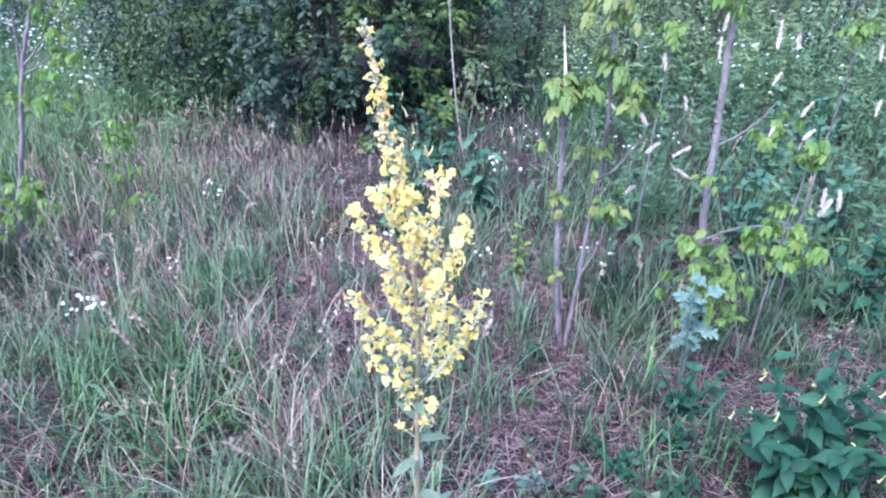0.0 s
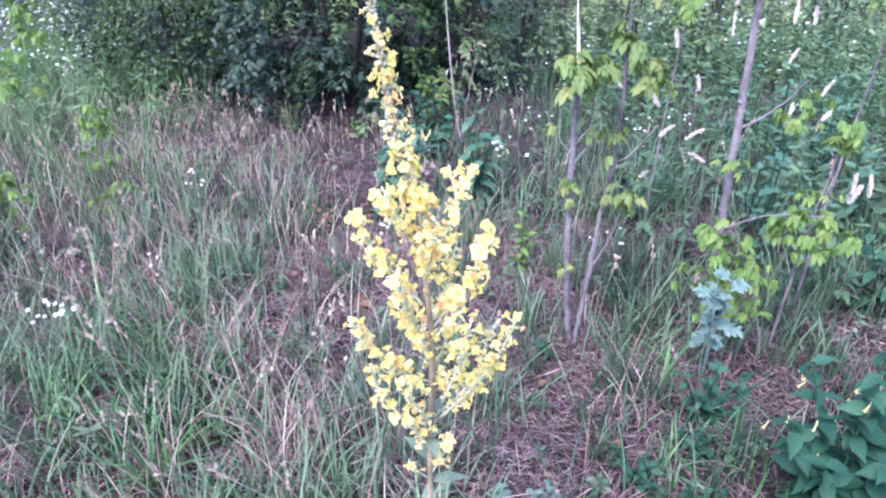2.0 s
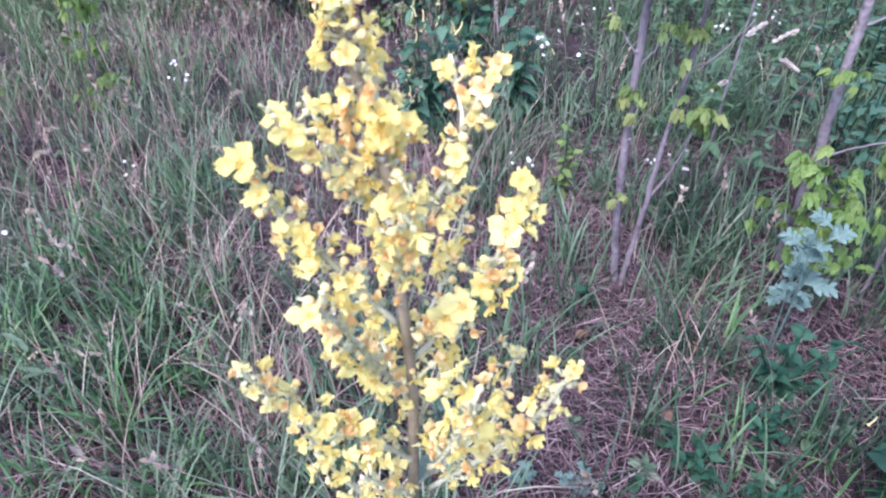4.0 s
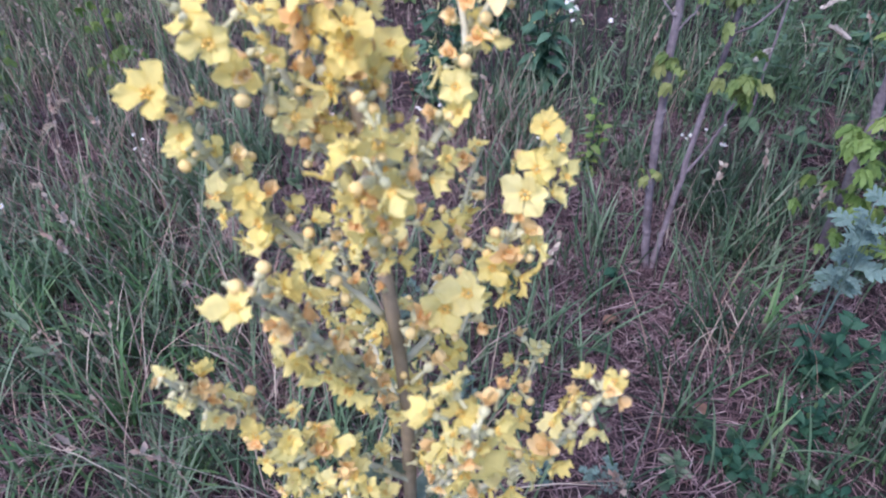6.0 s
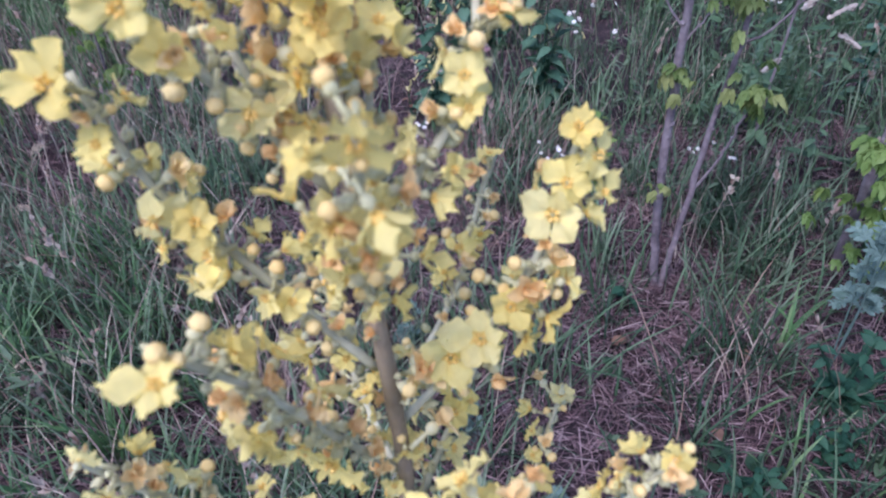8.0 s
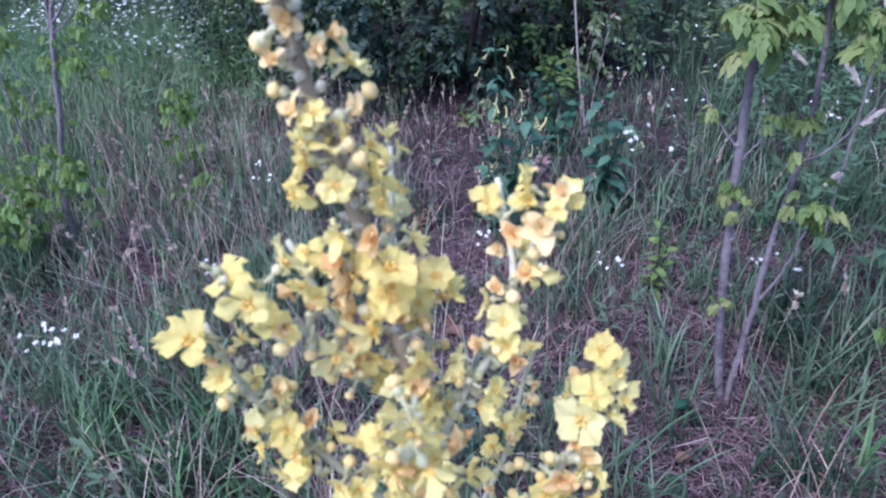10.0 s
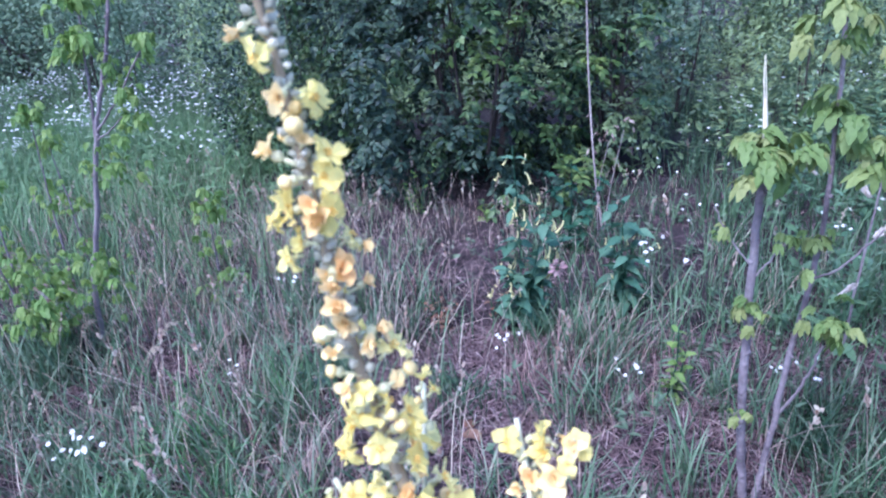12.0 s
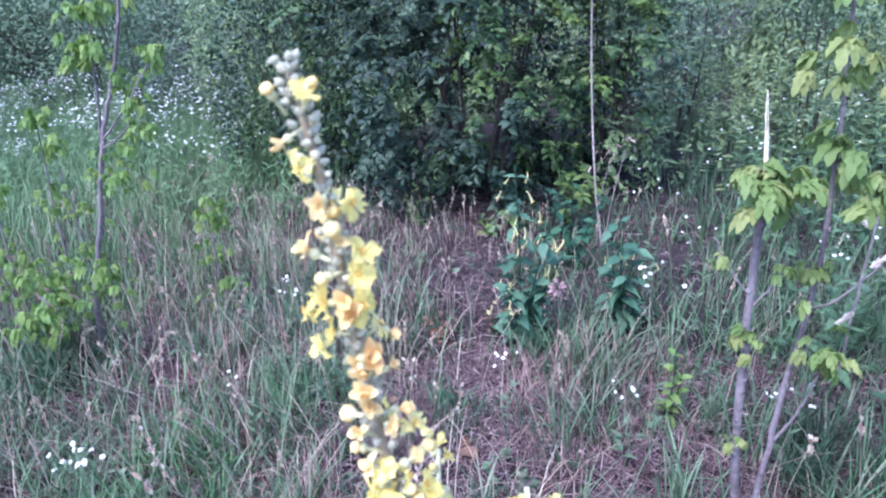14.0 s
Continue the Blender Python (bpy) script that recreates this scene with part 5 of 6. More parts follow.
# ---- mullein ----
def open_flower(seed, cup=None):
    """Five broad rounded petals facing up z, the lower ones larger, orange-tufted stamens and a woolly calyx behind."""
    rng = np.random.default_rng(seed)
    p = Pile()
    cup = rng.uniform(-0.25, 0.65) if cup is None else cup
    rows, cols = 7, 7
    u = np.linspace(0, 1, rows)
    w = np.array([0.09, 0.17, 0.3, 0.41, 0.46, 0.45, 0.33])
    q = np.array([(r * cols + c, r * cols + c + 1, (r + 1) * cols + c + 1, (r + 1) * cols + c) for r in range(rows - 1) for c in range(cols - 1)])
    for i in range(5):
        a = i * 2 * np.pi / 5 + rng.uniform(-0.26, 0.26)
        size = 0.0108 * (1.12 if i in (0, 1) else 0.9) * rng.uniform(0.78, 1.1)
        tilt = cup + rng.normal(0, 0.3)
        v = np.zeros((rows, cols, 3))
        for c in range(cols):
            e = (c - 3) / 3
            v[:, c, 0] = e * w * size
            v[:, c, 1] = (0.06 + 0.94 * u - 0.26 * u * u * e * e) * size
            v[:, c, 2] = (-0.25 * rng.uniform(-0.6, 1.6) * u ** 3 + 0.14 * e * e * u + 0.06 * np.sin(5 * u + 3 * e + i + seed)) * size
        v[:, :, 2] += v[:, :, 1] * tilt + 0.0006 * (i % 2)
        v += rng.normal(0, 0.00012, v.shape)
        m = np.array([[math.cos(a), -math.sin(a), 0], [math.sin(a), math.cos(a), 0], [0, 0, 1]])
        p.put(v.reshape(-1, 3) @ m.T, q[:6], 3)
        p.put(v.reshape(-1, 3) @ m.T, q[6:], 0)
    bv, bq = blob(5, 3, 1.6)
    for i in range(5):
        a = i * 2 * np.pi / 5 + 0.6
        d = np.array([[math.cos(a) * 0.6, math.sin(a) * 0.6, 1.0]])
        p.many((bv, bq), d * 0.0016, turn(d, np.array([[1.0, 0.2, 0]])), [0.0014], 1)
    v, q = blob(6, 4, 1.2)
    p.put(v[:, [0, 2, 1]] * 0.0048 * np.array([1, 1, -1]) + np.array([0, 0, 0.0004]), q[:, ::-1], 2)
    tube(p, np.array([(0, 0, -0.004), (0, 0, -0.0095)]), 0.0009, 0.0011, 5, 2)
    return p.mesh("flower", [M_PETAL, M_EYE, M_CALYX, M_THROAT])


def faded_flower(seed, petals=None):
    """A closing, crumpled flower."""
    rng = np.random.default_rng(seed)
    p = Pile()
    for i in range(7):
        a = i * 2 * np.pi / 7 + rng.uniform(-0.4, 0.4)
        el = rng.uniform(0.5, 1.4)
        d = np.array([[math.cos(a) * math.cos(el), math.sin(a) * math.cos(el), math.sin(el)]])
        p.many(leaf_tpl([0.1, 0.24, 0.36, 0.4, 0.34, 0.14], 0.5, rng.uniform(-0.3, 0.6), 0.07), [(0, 0, 0)], turn(d, np.array([[-math.cos(a), -math.sin(a), 0.8]])), [rng.uniform(0.0055, 0.008)], 0)
    v, q = blob(6, 4, 1.2)
    p.put(v[:, [0, 2, 1]] * 0.005 * np.array([1, 1, -1]) + np.array([0, 0, 0.001]), q[:, ::-1], 1)
    tube(p, np.array([(0, 0, -0.004), (0, 0, -0.012)]), 0.0009, 0.0011, 5, 1)
    return p.mesh("faded_flower", [petals or M_FADED, M_CALYX])


def yellow_bud(seed):
    p = Pile()
    v, q = blob(7, 5, 0.9)
    s = np.random.default_rng(seed).uniform(0.0056, 0.0072)
    p.put(v[:, [0, 2, 1]] * s * (1 + 0.06 * np.sin(v[:, [1]] * 20)), q[:, ::-1], 0)
    v, q = blob(6, 4, 1.0)
    p.put(v[:, [0, 2, 1]] * 0.005 * np.array([1, 1, -1]) + np.array([0, 0, 0.0018]), q[:, ::-1], 1)
    tube(p, np.array([(0, 0, -0.003), (0, 0, -0.01)]), 0.0009, 0.0011, 5, 1)
    return p.mesh("bud", [M_BUD, M_CALYX])


def woolly_bud(seed, m=None):
    """A felted green-grey calyx: a ribbed base and five blunt sepals that close over it or part at the tip."""
    rng = np.random.default_rng(seed)
    p = Pile()
    v, q = blob(8, 5, 1.2)
    ridge = 1 + 0.14 * np.sin(np.arctan2(v[:, 2], v[:, 0]) * 5)[:, None]
    v = v * np.where(np.array([True, False, True]), ridge, 1) * (1 + rng.normal(0, 0.05, (len(v), 1)))
    size = rng.uniform(0.0044, 0.0056)
    p.put(v[:, [0, 2, 1]] * size - np.array([0, 0, 0.003]), q[:, ::-1], 0)
    part_tip = rng.uniform(0.05, 0.45)
    for i in range(5):
        a = i * 2 * np.pi / 5 + rng.uniform(-0.2, 0.2)
        d = np.array([[math.cos(a) * part_tip, math.sin(a) * part_tip, 1.0]])
        p.many(leaf_tpl([0.2, 0.3, 0.3, 0.2, 0.06], -0.3, 0.25), [(math.cos(a) * size * 0.36, math.sin(a) * size * 0.36, -0.001)], turn(d, np.array([[math.cos(a), math.sin(a), 0.0]])), [rng.uniform(0.0034, 0.0048)], 0)
    return p.mesh("calyx", [m or M_WOOL])


OPEN = [open_flower(k) for k in range(7)] + [open_flower(30 + k, 0.55 + 0.2 * k) for k in range(3)]
FADED = [faded_flower(k) for k in range(5)]
BUDS = [yellow_bud(k) for k in range(3)]
WOOL = [woolly_bud(k) for k in range(4)]
GREEN = [woolly_bud(10 + k, M_CALYX) for k in range(4)]
FOOT = np.array([-0.03, 0.925, 0.0])
mullein = root("mullein", FOOT.tolist(), "tall flowering mullein with pale yellow flowers on woolly branches", "flower")


def bloom(parent, rng, at, facing, kind, size=1.0):
    d = unit(np.array([facing], float))
    m = Matrix(turn(np.cross(d, [[0.3, 0.5, 0.8]]), d)[0].tolist()).to_4x4()
    me, nm = {"open": (OPEN, "flower"), "faded": (FADED, "faded_flower"), "bud": (BUDS, "bud"), "wool": (WOOL, "calyx"), "green": (GREEN, "calyx")}[kind]
    part(nm, me[int(rng.integers(0, len(me)))], parent, Matrix.Translation(np.asarray(at).tolist()) @ m @ Matrix.Rotation(rng.uniform(0, 6.28), 4, "Z") @ Matrix.Scale(size, 4))


KINDS = {"o": "open", "f": "faded", "b": "bud", "w": "wool", "g": "green"}


def ring(line, length, s):
    """The point at s along a line (0 to 1, past the tip too) and its tangent and two side vectors."""
    want = s * length[-1]
    at = np.array([np.interp(min(max(want, 0), length[-1]), length, line[:, c]) for c in range(3)])
    a, b = (np.array([np.interp(min(max(want + e, 0), length[-1]), length, line[:, c]) for c in range(3)]) for e in (-0.005, 0.005))
    tang = unit(b - a)
    u = unit(np.cross(tang, [0.2, 0.9, 0.1]))
    return at + tang * max(0.0, want - length[-1]), tang, u, np.cross(tang, u)


def blooms(parent, line, seed, flowers, start=0.1, end=1.0, wool=1, step=0.0052, behind=0.0085, wool_kind="g", back=0.3, small=(0.5, 0.85), share=0.68):
    """flowers: (place along the line, angle round it, reach in mm, kind, size); woolly calyces and buds between
    them, and a sparser row of flowers, most of them on the far side."""
    rng = np.random.default_rng(seed)
    length = np.concatenate([[0], np.cumsum(np.linalg.norm(np.diff(line, axis=0), axis=1))])
    for s, angle, reach, kind, size in flowers:
        at, tang, u, w = ring(line, length, s)
        out = u * math.cos(radians(angle)) + w * math.sin(radians(angle))
        face = out + (0.3 + 0.5 * (s > 0.95)) * tang + rng.normal(0, 0.34, 3)
        bloom(parent, rng, at + out * reach * 0.001, face, KINDS[kind], size * {"o": 0.95, "f": 1.05, "b": 0.8}[kind])
    s = start * length[-1]
    a = rng.uniform(0, 6.28)
    while s < end * length[-1]:
        at, tang, u, w = ring(line, length, s / length[-1])
        tip = s / length[-1]
        for i in range(wool):
            a += 2.4
            out = u * math.cos(a) + w * math.sin(a)
            kind = wool_kind if rng.uniform() < share else ("b" if rng.uniform() < 0.7 else "f")
            bloom(parent, rng, at + out * rng.uniform(0.0022, 0.005), out + 0.5 * tang + rng.normal(0, 0.3, 3), KINDS[kind], rng.uniform(0.6, 0.95) * (1.1 - 0.25 * tip))
        s += step * rng.uniform(0.75, 1.25)
    s = start * length[-1]
    while s < 0.95 * end * length[-1]:
        at, tang, u, w = ring(line, length, s / length[-1])
        a = rng.uniform(0, 6.28)
        out = u * math.cos(a) + w * math.sin(a)
        out = unit(out + np.array([0, back, 0]))
        kind = "offb"[int(rng.integers(0, 4))] if rng.uniform() < 0.6 else "o"
        bloom(parent, rng, at + out * 0.0085, out + 0.3 * tang + rng.normal(0, 0.3, 3), KINDS[kind], rng.uniform(*small))
        s += behind * rng.uniform(0.7, 1.3)


def mullein_branch(seed, pts, flowers, r=0.0021, start=0.12, **kw):
    line = smooth_line(np.array(pts) - FOOT, 6)
    p = Pile()
    tube(p, line, r, 0.0013, 6, 0, 0.1, seed)
    ob = part("branch", p.mesh("branch", [M_BRANCH]), mullein)
    blooms(ob, line, seed, flowers, start, **kw)


STEM = [(-0.03, 0.925, -0.01), (-0.025, 0.922, 0.4), (-0.018, 0.92, 0.73), (-0.012, 0.92, 0.92), (-0.01, 0.92, 1.006), (-0.015, 0.921, 1.1),
        (-0.021, 0.926, 1.183), (-0.037, 0.935, 1.24), (-0.046, 0.937, 1.283), (-0.053, 0.939, 1.344), (-0.058, 0.94, 1.385), (-0.064, 0.94, 1.419)]
stem_line = smooth_line(np.array(STEM) - FOOT, 6)
sp = Pile()
tube(sp, stem_line, 0.0052, 0.0013, 10, 0, 0.06, 1)
main_stem = part("stem", sp.mesh("stem", [M_STEM]), mullein)
spike = smooth_line(np.array(STEM[5:]) - FOOT, 6)
SPIKE_TOP = [(0.98, 42, 8, "b", 1.12), (0.97, 146, 9.3, "o", 0.61), (0.98, 167, 8, "b", 0.85), (0.93, 41, 8.5, "f", 0.71), (0.9, 88, 9.4, "o", 0.61), (0.85, 190, 9.5, "o", 0.74), (0.86, 118, 8.3, "f", 0.78), (0.83, 127, 7.8, "b", 1.33), (0.8, 42, 9.8, "f", 0.92), (0.81, 139, 8.4, "f", 0.56), (0.79, 190, 9.1, "o", 0.72), (0.77, 160, 9.5, "o", 0.61), (0.77, 80, 7.6, "b", 1.16), (0.74, 72, 9.5, "o", 0.83), (0.73, 39, 15.5, "o", 0.65), (0.7, 71, 8.9, "o", 0.67), (0.68, 37, 13.4, "o", 0.61), (0.73, 163, 9, "o", 0.78), (0.72, 134, 7.4, "f", 0.91), (0.69, 219, 10, "o", 0.67), (0.68, 217, 13.4, "f", 0.67), (0.74, 121, 8.3, "f", 0.72)]
SPIKE_MIDDLE = [(0.66, 150, 6.5, "f", 1.07), (0.65, 125, 7.9, "f", 0.75), (0.63, 220, 10.6, "f", 0.61), (0.58, 35, 8.7, "b", 1.44), (0.62, 120, 7.1, "f", 0.83), (0.57, 213, 10.7, "f", 0.87), (0.54, 218, 14.9, "o", 0.87), (0.56, 172, 8, "f", 0.7), (0.56, 77, 8, "f", 0.7), (0.53, 39, 8.2, "b", 1.12), (0.5, 216, 16, "b", 1.29), (0.49, 217, 8.5, "f", 0.99), (0.51, 78, 8.2, "f", 0.79), (0.48, 79, 8.6, "o", 0.9), (0.46, 167, 7.2, "b", 1.14), (0.45, 216, 12, "o", 0.76)]
SPIKE_FOOT = [(0.46, 49, 9.4, "o", 0.96), (0.43, 46, 17, "o", 0.7), (0.43, 85, 7.7, "b", 1.2), (0.42, 222, 9.6, "o", 0.93), (0.44, 176, 8, "b", 1.26), (0.39, 186, 9.4, "o", 0.81), (0.37, 44, 10.7, "o", 0.81), (0.34, 45, 10.1, "f", 1.1), (0.31, 39, 10.8, "f", 1.12), (0.36, 137, 8.4, "f", 0.85), (0.32, 155, 8.2, "o", 1.09), (0.3, 120, 9, "o", 0.82), (0.28, 37, 11.4, "f", 1.09)]
STEM_FLOWERS = [(0.88, 161, 7.8, "b", 1.25), (0.89, 203, 12.2, "f", 0.99), (0.8, 199, 16.2, "f", 1.21), (0.78, 127, 7.4, "o", 0.6), (0.73, 20, 8.7, "f", 0.94), (0.86, 18, 9.3, "o", 0.8), (0.59, 22, 11.2, "o", 0.83), (0.58, 158, 7.4, "o", 0.84)]
blooms(main_stem, spike, 497, SPIKE_TOP, 0.55, 1.04, 3, 0.004, 0.03, "w", 0.6, (0.45, 0.65), 0.96)
blooms(main_stem, spike, 498, SPIKE_MIDDLE, 0.3, 0.55, 2, 0.005, 0.007, "w", 0.2, (0.5, 0.75), 0.85)
blooms(main_stem, spike, 499, SPIKE_FOOT, 0.04, 0.32, 1, 0.005, 0.0024, "w", 0.0, (0.55, 0.85), 0.5)
blooms(main_stem, smooth_line(np.array(STEM[2:6]) - FOOT, 6), 500, STEM_FLOWERS, 0.55, 0.98, 1, 0.012, 0.016, "g", -0.2, (0.45, 0.7))
mullein_branch(501, [(-0.027, 0.93, 1.139), (-0.042, 0.92, 1.169), (-0.053, 0.908, 1.193), (-0.066, 0.896, 1.22)],
               [(0.9, 135, 8.5, "o", 0.94), (0.86, 227, 13.8, "o", 0.85), (1.08, 128, 5.6, "o", 0.86), (0.73, 230, 11.8, "o", 0.54), (0.73, 134, 7.4, "f", 0.69), (0.67, 92, 7.6, "b", 1.25), (0.66, 204, 8.2, "f", 0.56), (0.49, 202, 7.8, "b", 0.82), (0.56, 120, 6.8, "b", 1.11), (0.44, 115, 6.3, "b", 1.25), (0.41, 178, 7, "f", 0.49), (0.34, 196, 7.9, "f", 0.62), (0.36, 90, 7.5, "b", 1.04)], start=0.2, behind=0.022)
mullein_branch(502, [(-0.018, 0.925, 1.057), (-0.036, 0.921, 1.085), (-0.054, 0.917, 1.114), (-0.073, 0.913, 1.143), (-0.08, 0.909, 1.164), (-0.088, 0.91, 1.188)],
               [(1, 107, 9.5, "o", 1.08), (0.93, 129, 8.3, "f", 0.56), (0.81, 82, 7.7, "b", 1.17), (0.75, 202, 8.1, "f", 0.86), (0.69, 234, 11.1, "b", 1.09), (0.7, 93, 9.1, "o", 0.84), (0.64, 146, 8.7, "o", 0.81), (0.63, 57, 11.4, "o", 0.7), (0.59, 199, 8, "f", 0.79), (0.56, 117, 8.7, "o", 1.05), (0.54, 59, 14.2, "o", 0.66), (0.5, 107, 9.3, "o", 0.95), (0.43, 233, 10.4, "o", 0.63), (0.42, 179, 6.8, "b", 1.12), (0.34, 234, 10, "f", 0.8), (0.35, 143, 7.9, "o", 0.65), (0.26, 129, 6.3, "b", 1.17)])
mullein_branch(503, [(-0.015, 0.92, 1.095), (-0.007, 0.89, 1.147), (0.002, 0.86, 1.197)],
               [(1.08, 57, 1.7, "o", 0.93), (0.98, 36, 9.2, "o", 0.57), (0.76, 24, 14.8, "o", 0.59), (0.76, 42, 5.9, "b", 1.18), (0.74, 79, 3.4, "f", 0.87), (0.78, 170, 5.4, "o", 0.65), (0.56, 23, 14.5, "o", 0.75), (0.61, 157, 5.5, "o", 0.89), (0.36, 56, 6.1, "o", 1.2), (0.43, 203, 15.8, "o", 0.74), (0.09, 195, 7.2, "o", 0.75), (0.26, 28, 12.6, "o", 0.64), (0.8, 204, 9.1, "f", 0.69), (1.04, 322, 9.7, "b", 0.96)])
mullein_branch(504, [(-0.018, 0.925, 1.11), (-0.013, 0.935, 1.145), (-0.014, 0.952, 1.185)],
               [(1.11, 33, 2.6, "f", 1.19), (1.01, 140, 9.4, "o", 0.89), (0.92, 176, 9.5, "o", 0.74), (0.88, 96, 9.4, "o", 0.69), (1.18, 39, 3.5, "f", 0.79)], behind=0.022)
mullein_branch(505, [(-0.014, 0.925, 1.109), (0, 0.933, 1.138), (0.016, 0.941, 1.164), (0.021, 0.949, 1.19), (0.013, 0.975, 1.217)],
               [(0.92, 83, 8.5, "o", 0.67), (0.89, 172, 8.4, "f", 0.81), (0.8, 137, 7.9, "f", 0.86), (0.77, 88, 8.4, "f", 0.59), (0.67, 69, 8.5, "f", 0.66), (0.65, 101, 7.7, "b", 1.18), (0.7, 139, 8.5, "f", 0.72), (0.58, 88, 8.6, "o", 0.84), (0.51, 116, 9.3, "o", 0.67), (0.38, 354, 9.7, "o", 0.55), (0.47, 53, 8.4, "f", 0.75), (0.35, 60, 9.3, "o", 0.81), (0.36, 146, 9.4, "o", 0.76)])
mullein_branch(506, [(-0.012, 0.925, 1.02), (0.012, 0.934, 1.049), (0.039, 0.944, 1.088), (0.05, 0.953, 1.118), (0.057, 0.962, 1.143)],
               [(1.02, 81, 9.1, "o", 0.87), (0.97, 139, 9.5, "o", 0.93), (0.88, 178, 14, "o", 0.71), (0.89, 94, 9.3, "o", 0.94), (0.81, 88, 9.4, "o", 1.25), (0.82, 178, 10.7, "o", 0.77), (0.69, 131, 8, "f", 1.02), (0.65, 172, 13.5, "o", 0.98), (0.65, 48, 7.7, "b", 1.25), (0.54, 350, 13.1, "b", 1.25), (0.61, 169, 11, "b", 1.04), (0.6, 90, 7.3, "f", 1.17), (0.54, 83, 8.8, "o", 0.94), (0.55, 166, 14.6, "o", 0.94), (0.42, 77, 9.1, "o", 1.25), (0.31, 44, 8.9, "o", 1.25), (0.47, 164, 13.4, "o", 0.83), (0.24, 53, 7.5, "f", 1.11), (0.34, 159, 14.3, "f", 0.99)])
mullein_branch(507, [(-0.014, 0.925, 1.03), (-0.003, 0.955, 1.035), (0.012, 0.985, 1.055), (0.02, 1, 1.09), (0.026, 1.01, 1.105)],
               [(0.99, 77, 9.5, "o", 0.67), (0.92, 42, 8.5, "f", 1.02), (0.87, 124, 8.4, "f", 0.6), (0.81, 148, 7.7, "b", 1.1), (0.75, 116, 9.4, "o", 0.71), (0.69, 8, 9.2, "b", 1.21), (0.62, 96, 8.3, "f", 0.66), (0.55, 40, 9.4, "o", 0.65), (0.49, 114, 7.9, "b", 1.25)], r=0.0016, behind=0.016)
mullein_branch(508, [(-0.013, 0.92, 0.995), (-0.029, 0.893, 1.056), (-0.039, 0.867, 1.112), (-0.047, 0.845, 1.15)],
               [(1.04, 354, 3.7, "b", 1.13), (0.95, 251, 7.8, "b", 1.07), (0.99, 116, 7.2, "o", 0.81), (0.75, 67, 10.2, "o", 0.79), (0.88, 220, 6.8, "o", 0.79), (0.75, 243, 10.8, "o", 0.94), (0.76, 201, 4.3, "f", 0.83), (0.61, 66, 11.7, "o", 1.23), (0.58, 181, 5.3, "f", 1), (0.48, 86, 8.1, "o", 0.98), (0.35, 90, 8.3, "o", 1.25), (0.39, 221, 6.4, "f", 1.01), (0.79, 116, 5, "f", 0.75), (0.57, 238, 8.5, "o", 0.83), (0.17, 69, 12.6, "o", 0.79)])
mullein_branch(509, [(-0.01, 0.92, 0.916), (-0.032, 0.903, 0.96), (-0.058, 0.886, 1.001), (-0.085, 0.869, 1.047), (-0.094, 0.855, 1.088)],
               [(1.03, 139, 7, "o", 0.62), (0.94, 126, 7.5, "o", 0.67), (0.91, 207, 5.3, "f", 0.84), (0.82, 139, 6.5, "o", 0.72), (0.72, 260, 11.9, "b", 1.24), (0.69, 141, 8.4, "o", 0.71), (0.58, 256, 12.5, "o", 0.7), (0.58, 139, 7.5, "o", 0.97), (0.5, 237, 9.2, "o", 0.93), (0.49, 152, 7, "f", 1.22), (0.49, 77, 12.3, "o", 1.06), (0.41, 180, 6, "b", 1.25), (0.4, 81, 17, "o", 0.85), (0.32, 111, 7.8, "o", 0.86)])
mullein_branch(510, [(0, 0.92, 0.903), (0.022, 0.885, 0.995), (0.03, 0.86, 1.05), (0.032, 0.84, 1.09)],
               [(0.63, 345, 10, "o", 1.25), (0.83, 154, 3.6, "o", 1.25), (1.01, 321, 15.3, "o", 0.94), (1.01, 4, 16.1, "o", 0.84), (1.02, 257, 7.6, "f", 0.92), (0.46, 145, 5.6, "o", 1.22), (1.02, 252, 15.8, "f", 0.71), (0.34, 336, 15.7, "f", 1.17), (0.96, 192, 7.4, "o", 0.74)])
mullein_branch(511, [(-0.001, 0.92, 0.881), (0.037, 0.909, 0.938), (0.062, 0.898, 0.987), (0.079, 0.887, 1.035), (0.088, 0.878, 1.075)],
               [(1.04, 325, 5.4, "o", 0.66), (0.97, 357, 8.6, "o", 0.68), (0.86, 333, 8.7, "f", 0.88), (0.85, 114, 7.3, "o", 0.77), (0.67, 51, 4.7, "f", 1.25), (0.63, 122, 8.4, "o", 0.79), (0.54, 98, 5.7, "o", 0.9), (1, 77, 5.2, "f", 0.59), (0.43, 109, 7.8, "o", 0.9), (0.39, 355, 7.6, "o", 0.89)])
mullein_branch(512, [(-0.013, 0.93, 0.87), (0.026, 0.948, 0.897), (0.049, 0.965, 0.915), (0.057, 0.983, 0.931), (0.066, 0.995, 0.962)],
               [(1.02, 349, 12.9, "f", 0.97), (1.04, 98, 7.9, "o", 0.88), (0.89, 358, 12.3, "o", 0.77), (0.81, 88, 8.1, "f", 0.84), (0.64, 100, 9.5, "o", 1), (0.75, 123, 7.9, "b", 1.25)], r=0.0016, behind=0.016)
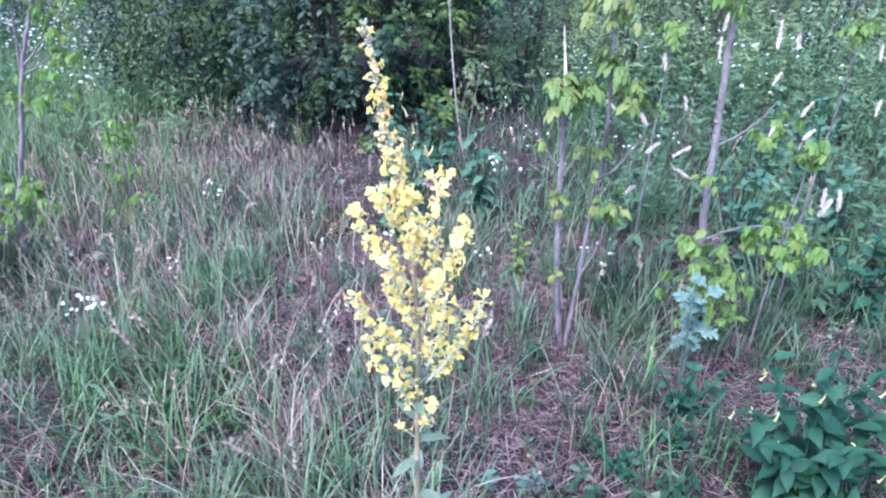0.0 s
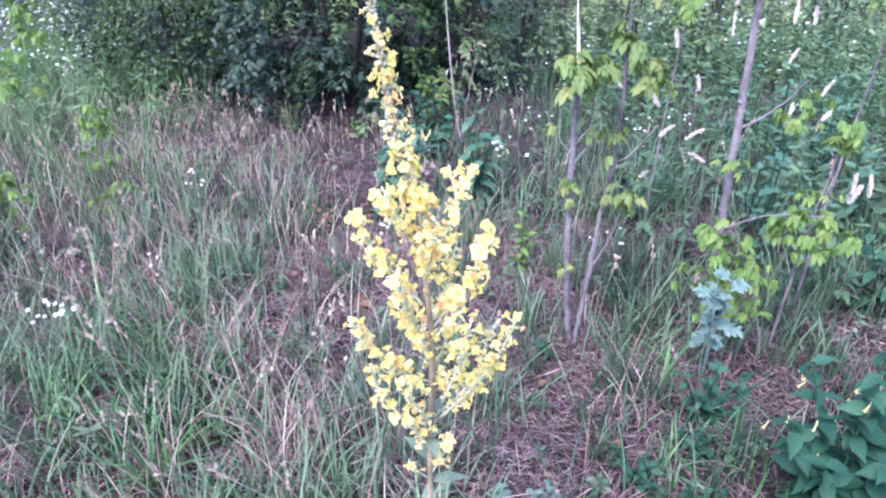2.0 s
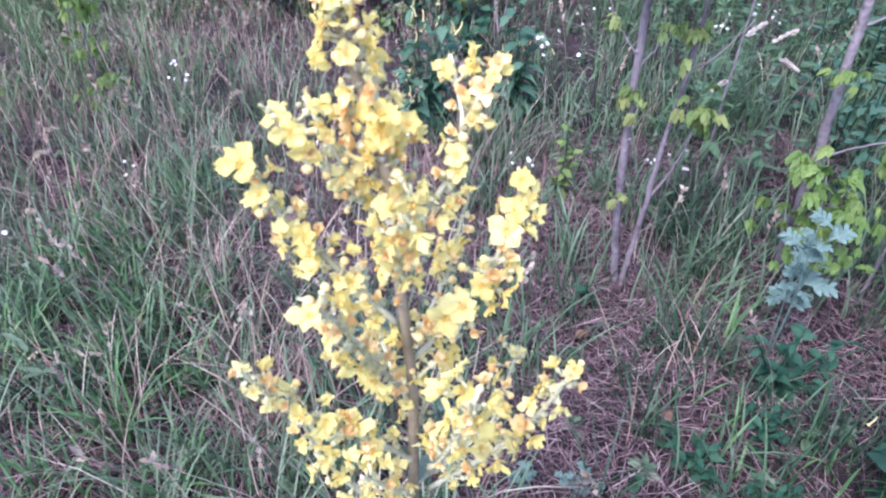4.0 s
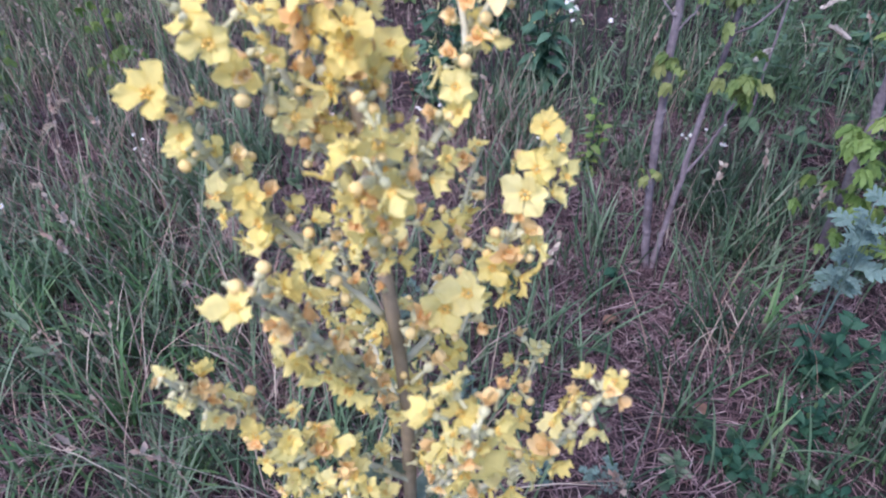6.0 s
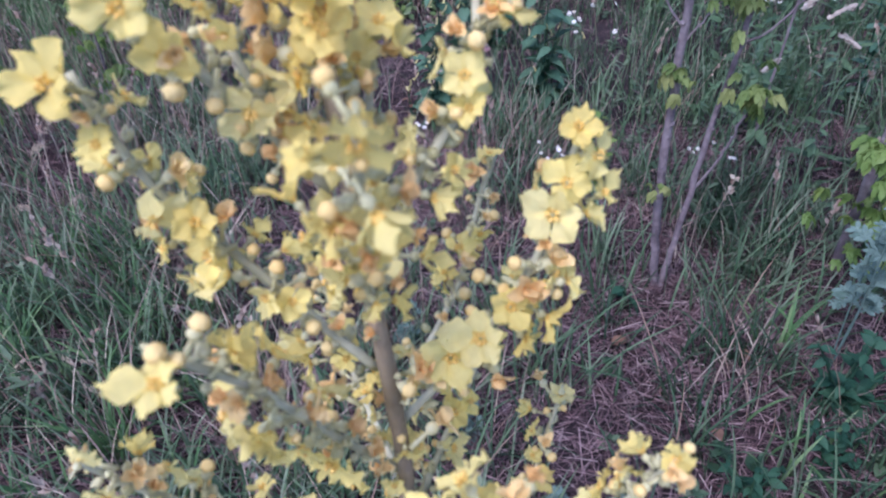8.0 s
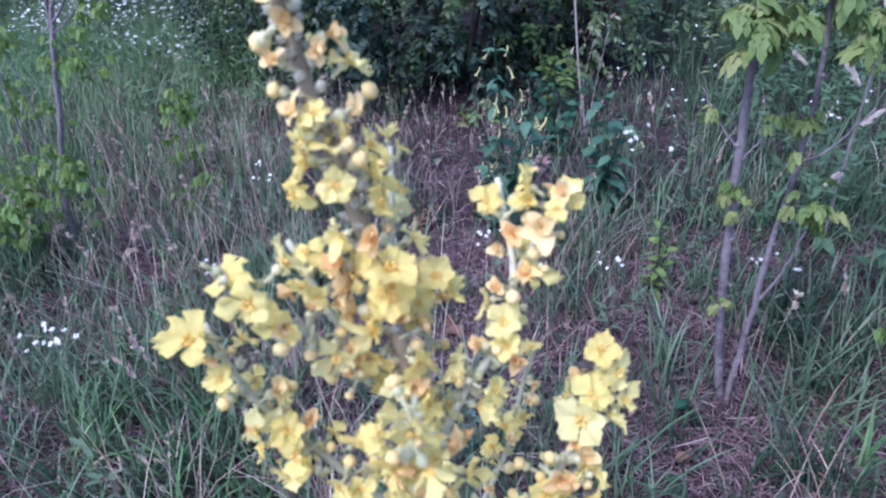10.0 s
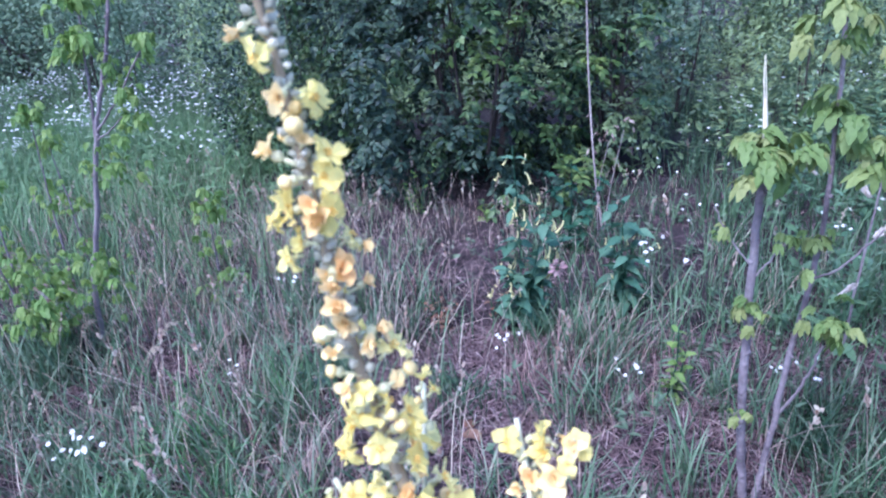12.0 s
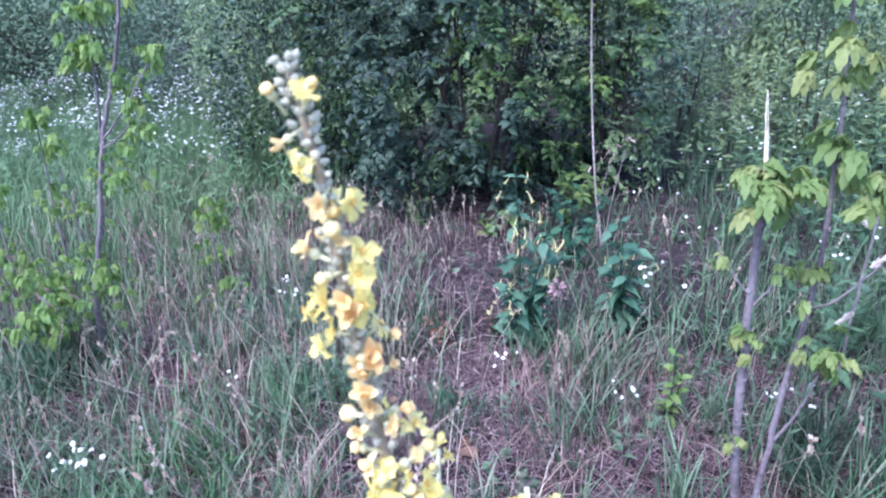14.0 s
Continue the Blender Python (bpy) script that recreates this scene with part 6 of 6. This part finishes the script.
mullein_branch(513, [(-0.014, 0.92, 0.825), (-0.046, 0.9, 0.896), (-0.073, 0.9, 0.939), (-0.085, 0.9, 0.985)],
               [(1.05, 323, 1.8, "f", 0.66), (0.94, 85, 8.1, "o", 0.63), (0.79, 137, 7.4, "o", 0.83), (0.67, 141, 8.7, "o", 0.84), (0.57, 111, 8.9, "o", 0.91), (0.48, 146, 7.9, "o", 0.86), (0.38, 194, 7.9, "o", 0.87), (0.73, 44, 10.3, "o", 0.71), (0.27, 178, 6.9, "o", 0.75), (1.01, 79, 6.6, "f", 0.76)])
mullein_branch(514, [(-0.015, 0.92, 0.775), (0, 0.912, 0.82), (0.012, 0.91, 0.865)],
               [(0.79, 97, 6.6, "o", 0.96), (0.58, 68, 6.2, "o", 0.91), (0.95, 96, 6.2, "o", 0.82), (0.43, 137, 8.3, "o", 0.77), (0.42, 59, 4.2, "f", 1.07)], r=0.0016, start=0.3)
mullein_branch(515, [(-0.018, 0.92, 0.765), (-0.032, 0.91, 0.79), (-0.045, 0.905, 0.812)],
               [(1.09, 154, 6.2, "o", 0.7), (0.95, 150, 6.1, "f", 0.85)], r=0.0014, start=0.6, wool=1)
mullein_branch(516, [(-0.012, 0.925, 0.97), (-0.035, 0.95, 1.02), (-0.05, 0.97, 1.07)],
               [(0.84, 28, 9.8, "o", 0.77), (0.71, 30, 17, "o", 0.9), (0.64, 31, 17, "o", 0.84), (0.76, 128, 9.5, "o", 0.77), (0.53, 187, 9.4, "o", 0.84), (0.49, 30, 11.6, "f", 1.17)])
mullein_branch(517, [(-0.012, 0.925, 0.94), (0.01, 0.955, 0.99), (0.025, 0.97, 1.03)],
               [(0.96, 30, 9, "o", 0.92), (0.74, 36, 9.4, "o", 0.92), (0.55, 358, 16.3, "o", 0.86), (1.08, 66, 3, "o", 0.92), (0.84, 359, 17, "f", 1.2), (0.34, 359, 15.6, "o", 0.86)])
mullein_branch(518, [(-0.012, 0.92, 0.87), (-0.03, 0.89, 0.93), (-0.04, 0.87, 0.97)],
               [(1.03, 246, 16.6, "o", 0.79), (0.97, 222, 17, "o", 0.74), (1.04, 258, 13.7, "f", 1.02), (0.78, 221, 17, "o", 0.69)])
mullein_branch(524, [(-0.022, 0.93, 1.19), (-0.026, 0.955, 1.208), (-0.032, 0.985, 1.226)],
               [(0.96, 136, 9.2, "o", 0.48), (0.91, 177, 7.2, "o", 0.48)], r=0.0013, start=0.3, wool=1, behind=0.022)
mullein_branch(525, [(0.02, 0.95, 1.185), (0.03, 0.953, 1.203), (0.04, 0.955, 1.222)],
               [(0.88, 2, 12.2, "o", 0.73), (1.12, 126, 8.1, "o", 0.77), (0.89, 89, 9.2, "o", 0.48), (0.67, 81, 8.2, "f", 1.14)], r=0.0014)
mullein_branch(526, [(-0.03, 0.93, 1.15), (-0.046, 0.93, 1.178), (-0.061, 0.935, 1.21)],
               [(0.91, 158, 9.5, "o", 0.67), (0.77, 178, 9.2, "o", 0.48), (0.67, 137, 9.4, "o", 0.48), (0.56, 166, 8.5, "f", 0.48), (0.27, 128, 8.1, "f", 0.68), (0.44, 172, 7.4, "b", 0.8)], r=0.0016, behind=0.022)

# narrow grey-green stem leaves, larger towards the foot
MULLEIN_LEAF = Pile().put(*leaf_tpl([0.05, 0.13, 0.17, 0.16, 0.1, 0.005], 0.25, 0.3, 0.01)).mesh("leaf", [M_MULLEAF])
lrng = np.random.default_rng(91)
for i in range(26):
    z = 0.03 + 0.9 * (i / 25) ** 1.2
    at = np.array([np.interp(z, stem_line[:, 2], stem_line[:, c]) for c in range(2)] + [z])
    a, el = i * 2.4, lrng.uniform(0.1, 0.7)
    d = np.array([[math.cos(a) * math.cos(el), math.sin(a) * math.cos(el), math.sin(el)]])
    m = Matrix(turn(d, np.array([[0.0, 0.0, 1.0]]))[0].tolist()).to_4x4()
    part("leaf", MULLEIN_LEAF, mullein, Matrix.Translation(at.tolist()) @ m @ Matrix.Scale(0.15 * (1 - z) ** 1.3 + 0.03, 4))


# ---- far buildings ----
def far_building(x, y, w, d, h, floors, cols):
    ob = root("apartment_building", (x, y, 0), "pale distant apartment block on the horizon", "building", "distant buildings")
    bm = bmesh.new()
    bmesh.ops.create_cube(bm, size=1, matrix=Matrix.Translation((0, 0, h / 2)) @ Matrix.Diagonal((w, d, h, 1)))
    me = bpy.data.meshes.new("wall")
    bm.to_mesh(me)
    bm.free()
    me.materials.append(M_WALL)
    part("wall", me, ob)
    bm = bmesh.new()
    bmesh.ops.create_cube(bm, size=1, matrix=Matrix.Diagonal((w / cols * 0.5, 0.3, h / floors * 0.5, 1)))
    pane = bpy.data.meshes.new("window")
    bm.to_mesh(pane)
    bm.free()
    pane.materials.append(M_PANE)
    for i in range(cols):
        for j in range(floors):
            part("window", pane, ob, Matrix.Translation((-w / 2 + (i + 0.5) * w / cols, -d / 2, (j + 0.5) * h / floors)))


far_building(-205, 300, 20, 14, 12, 4, 6)
far_building(-150, 310, 9, 12, 14, 5, 3)
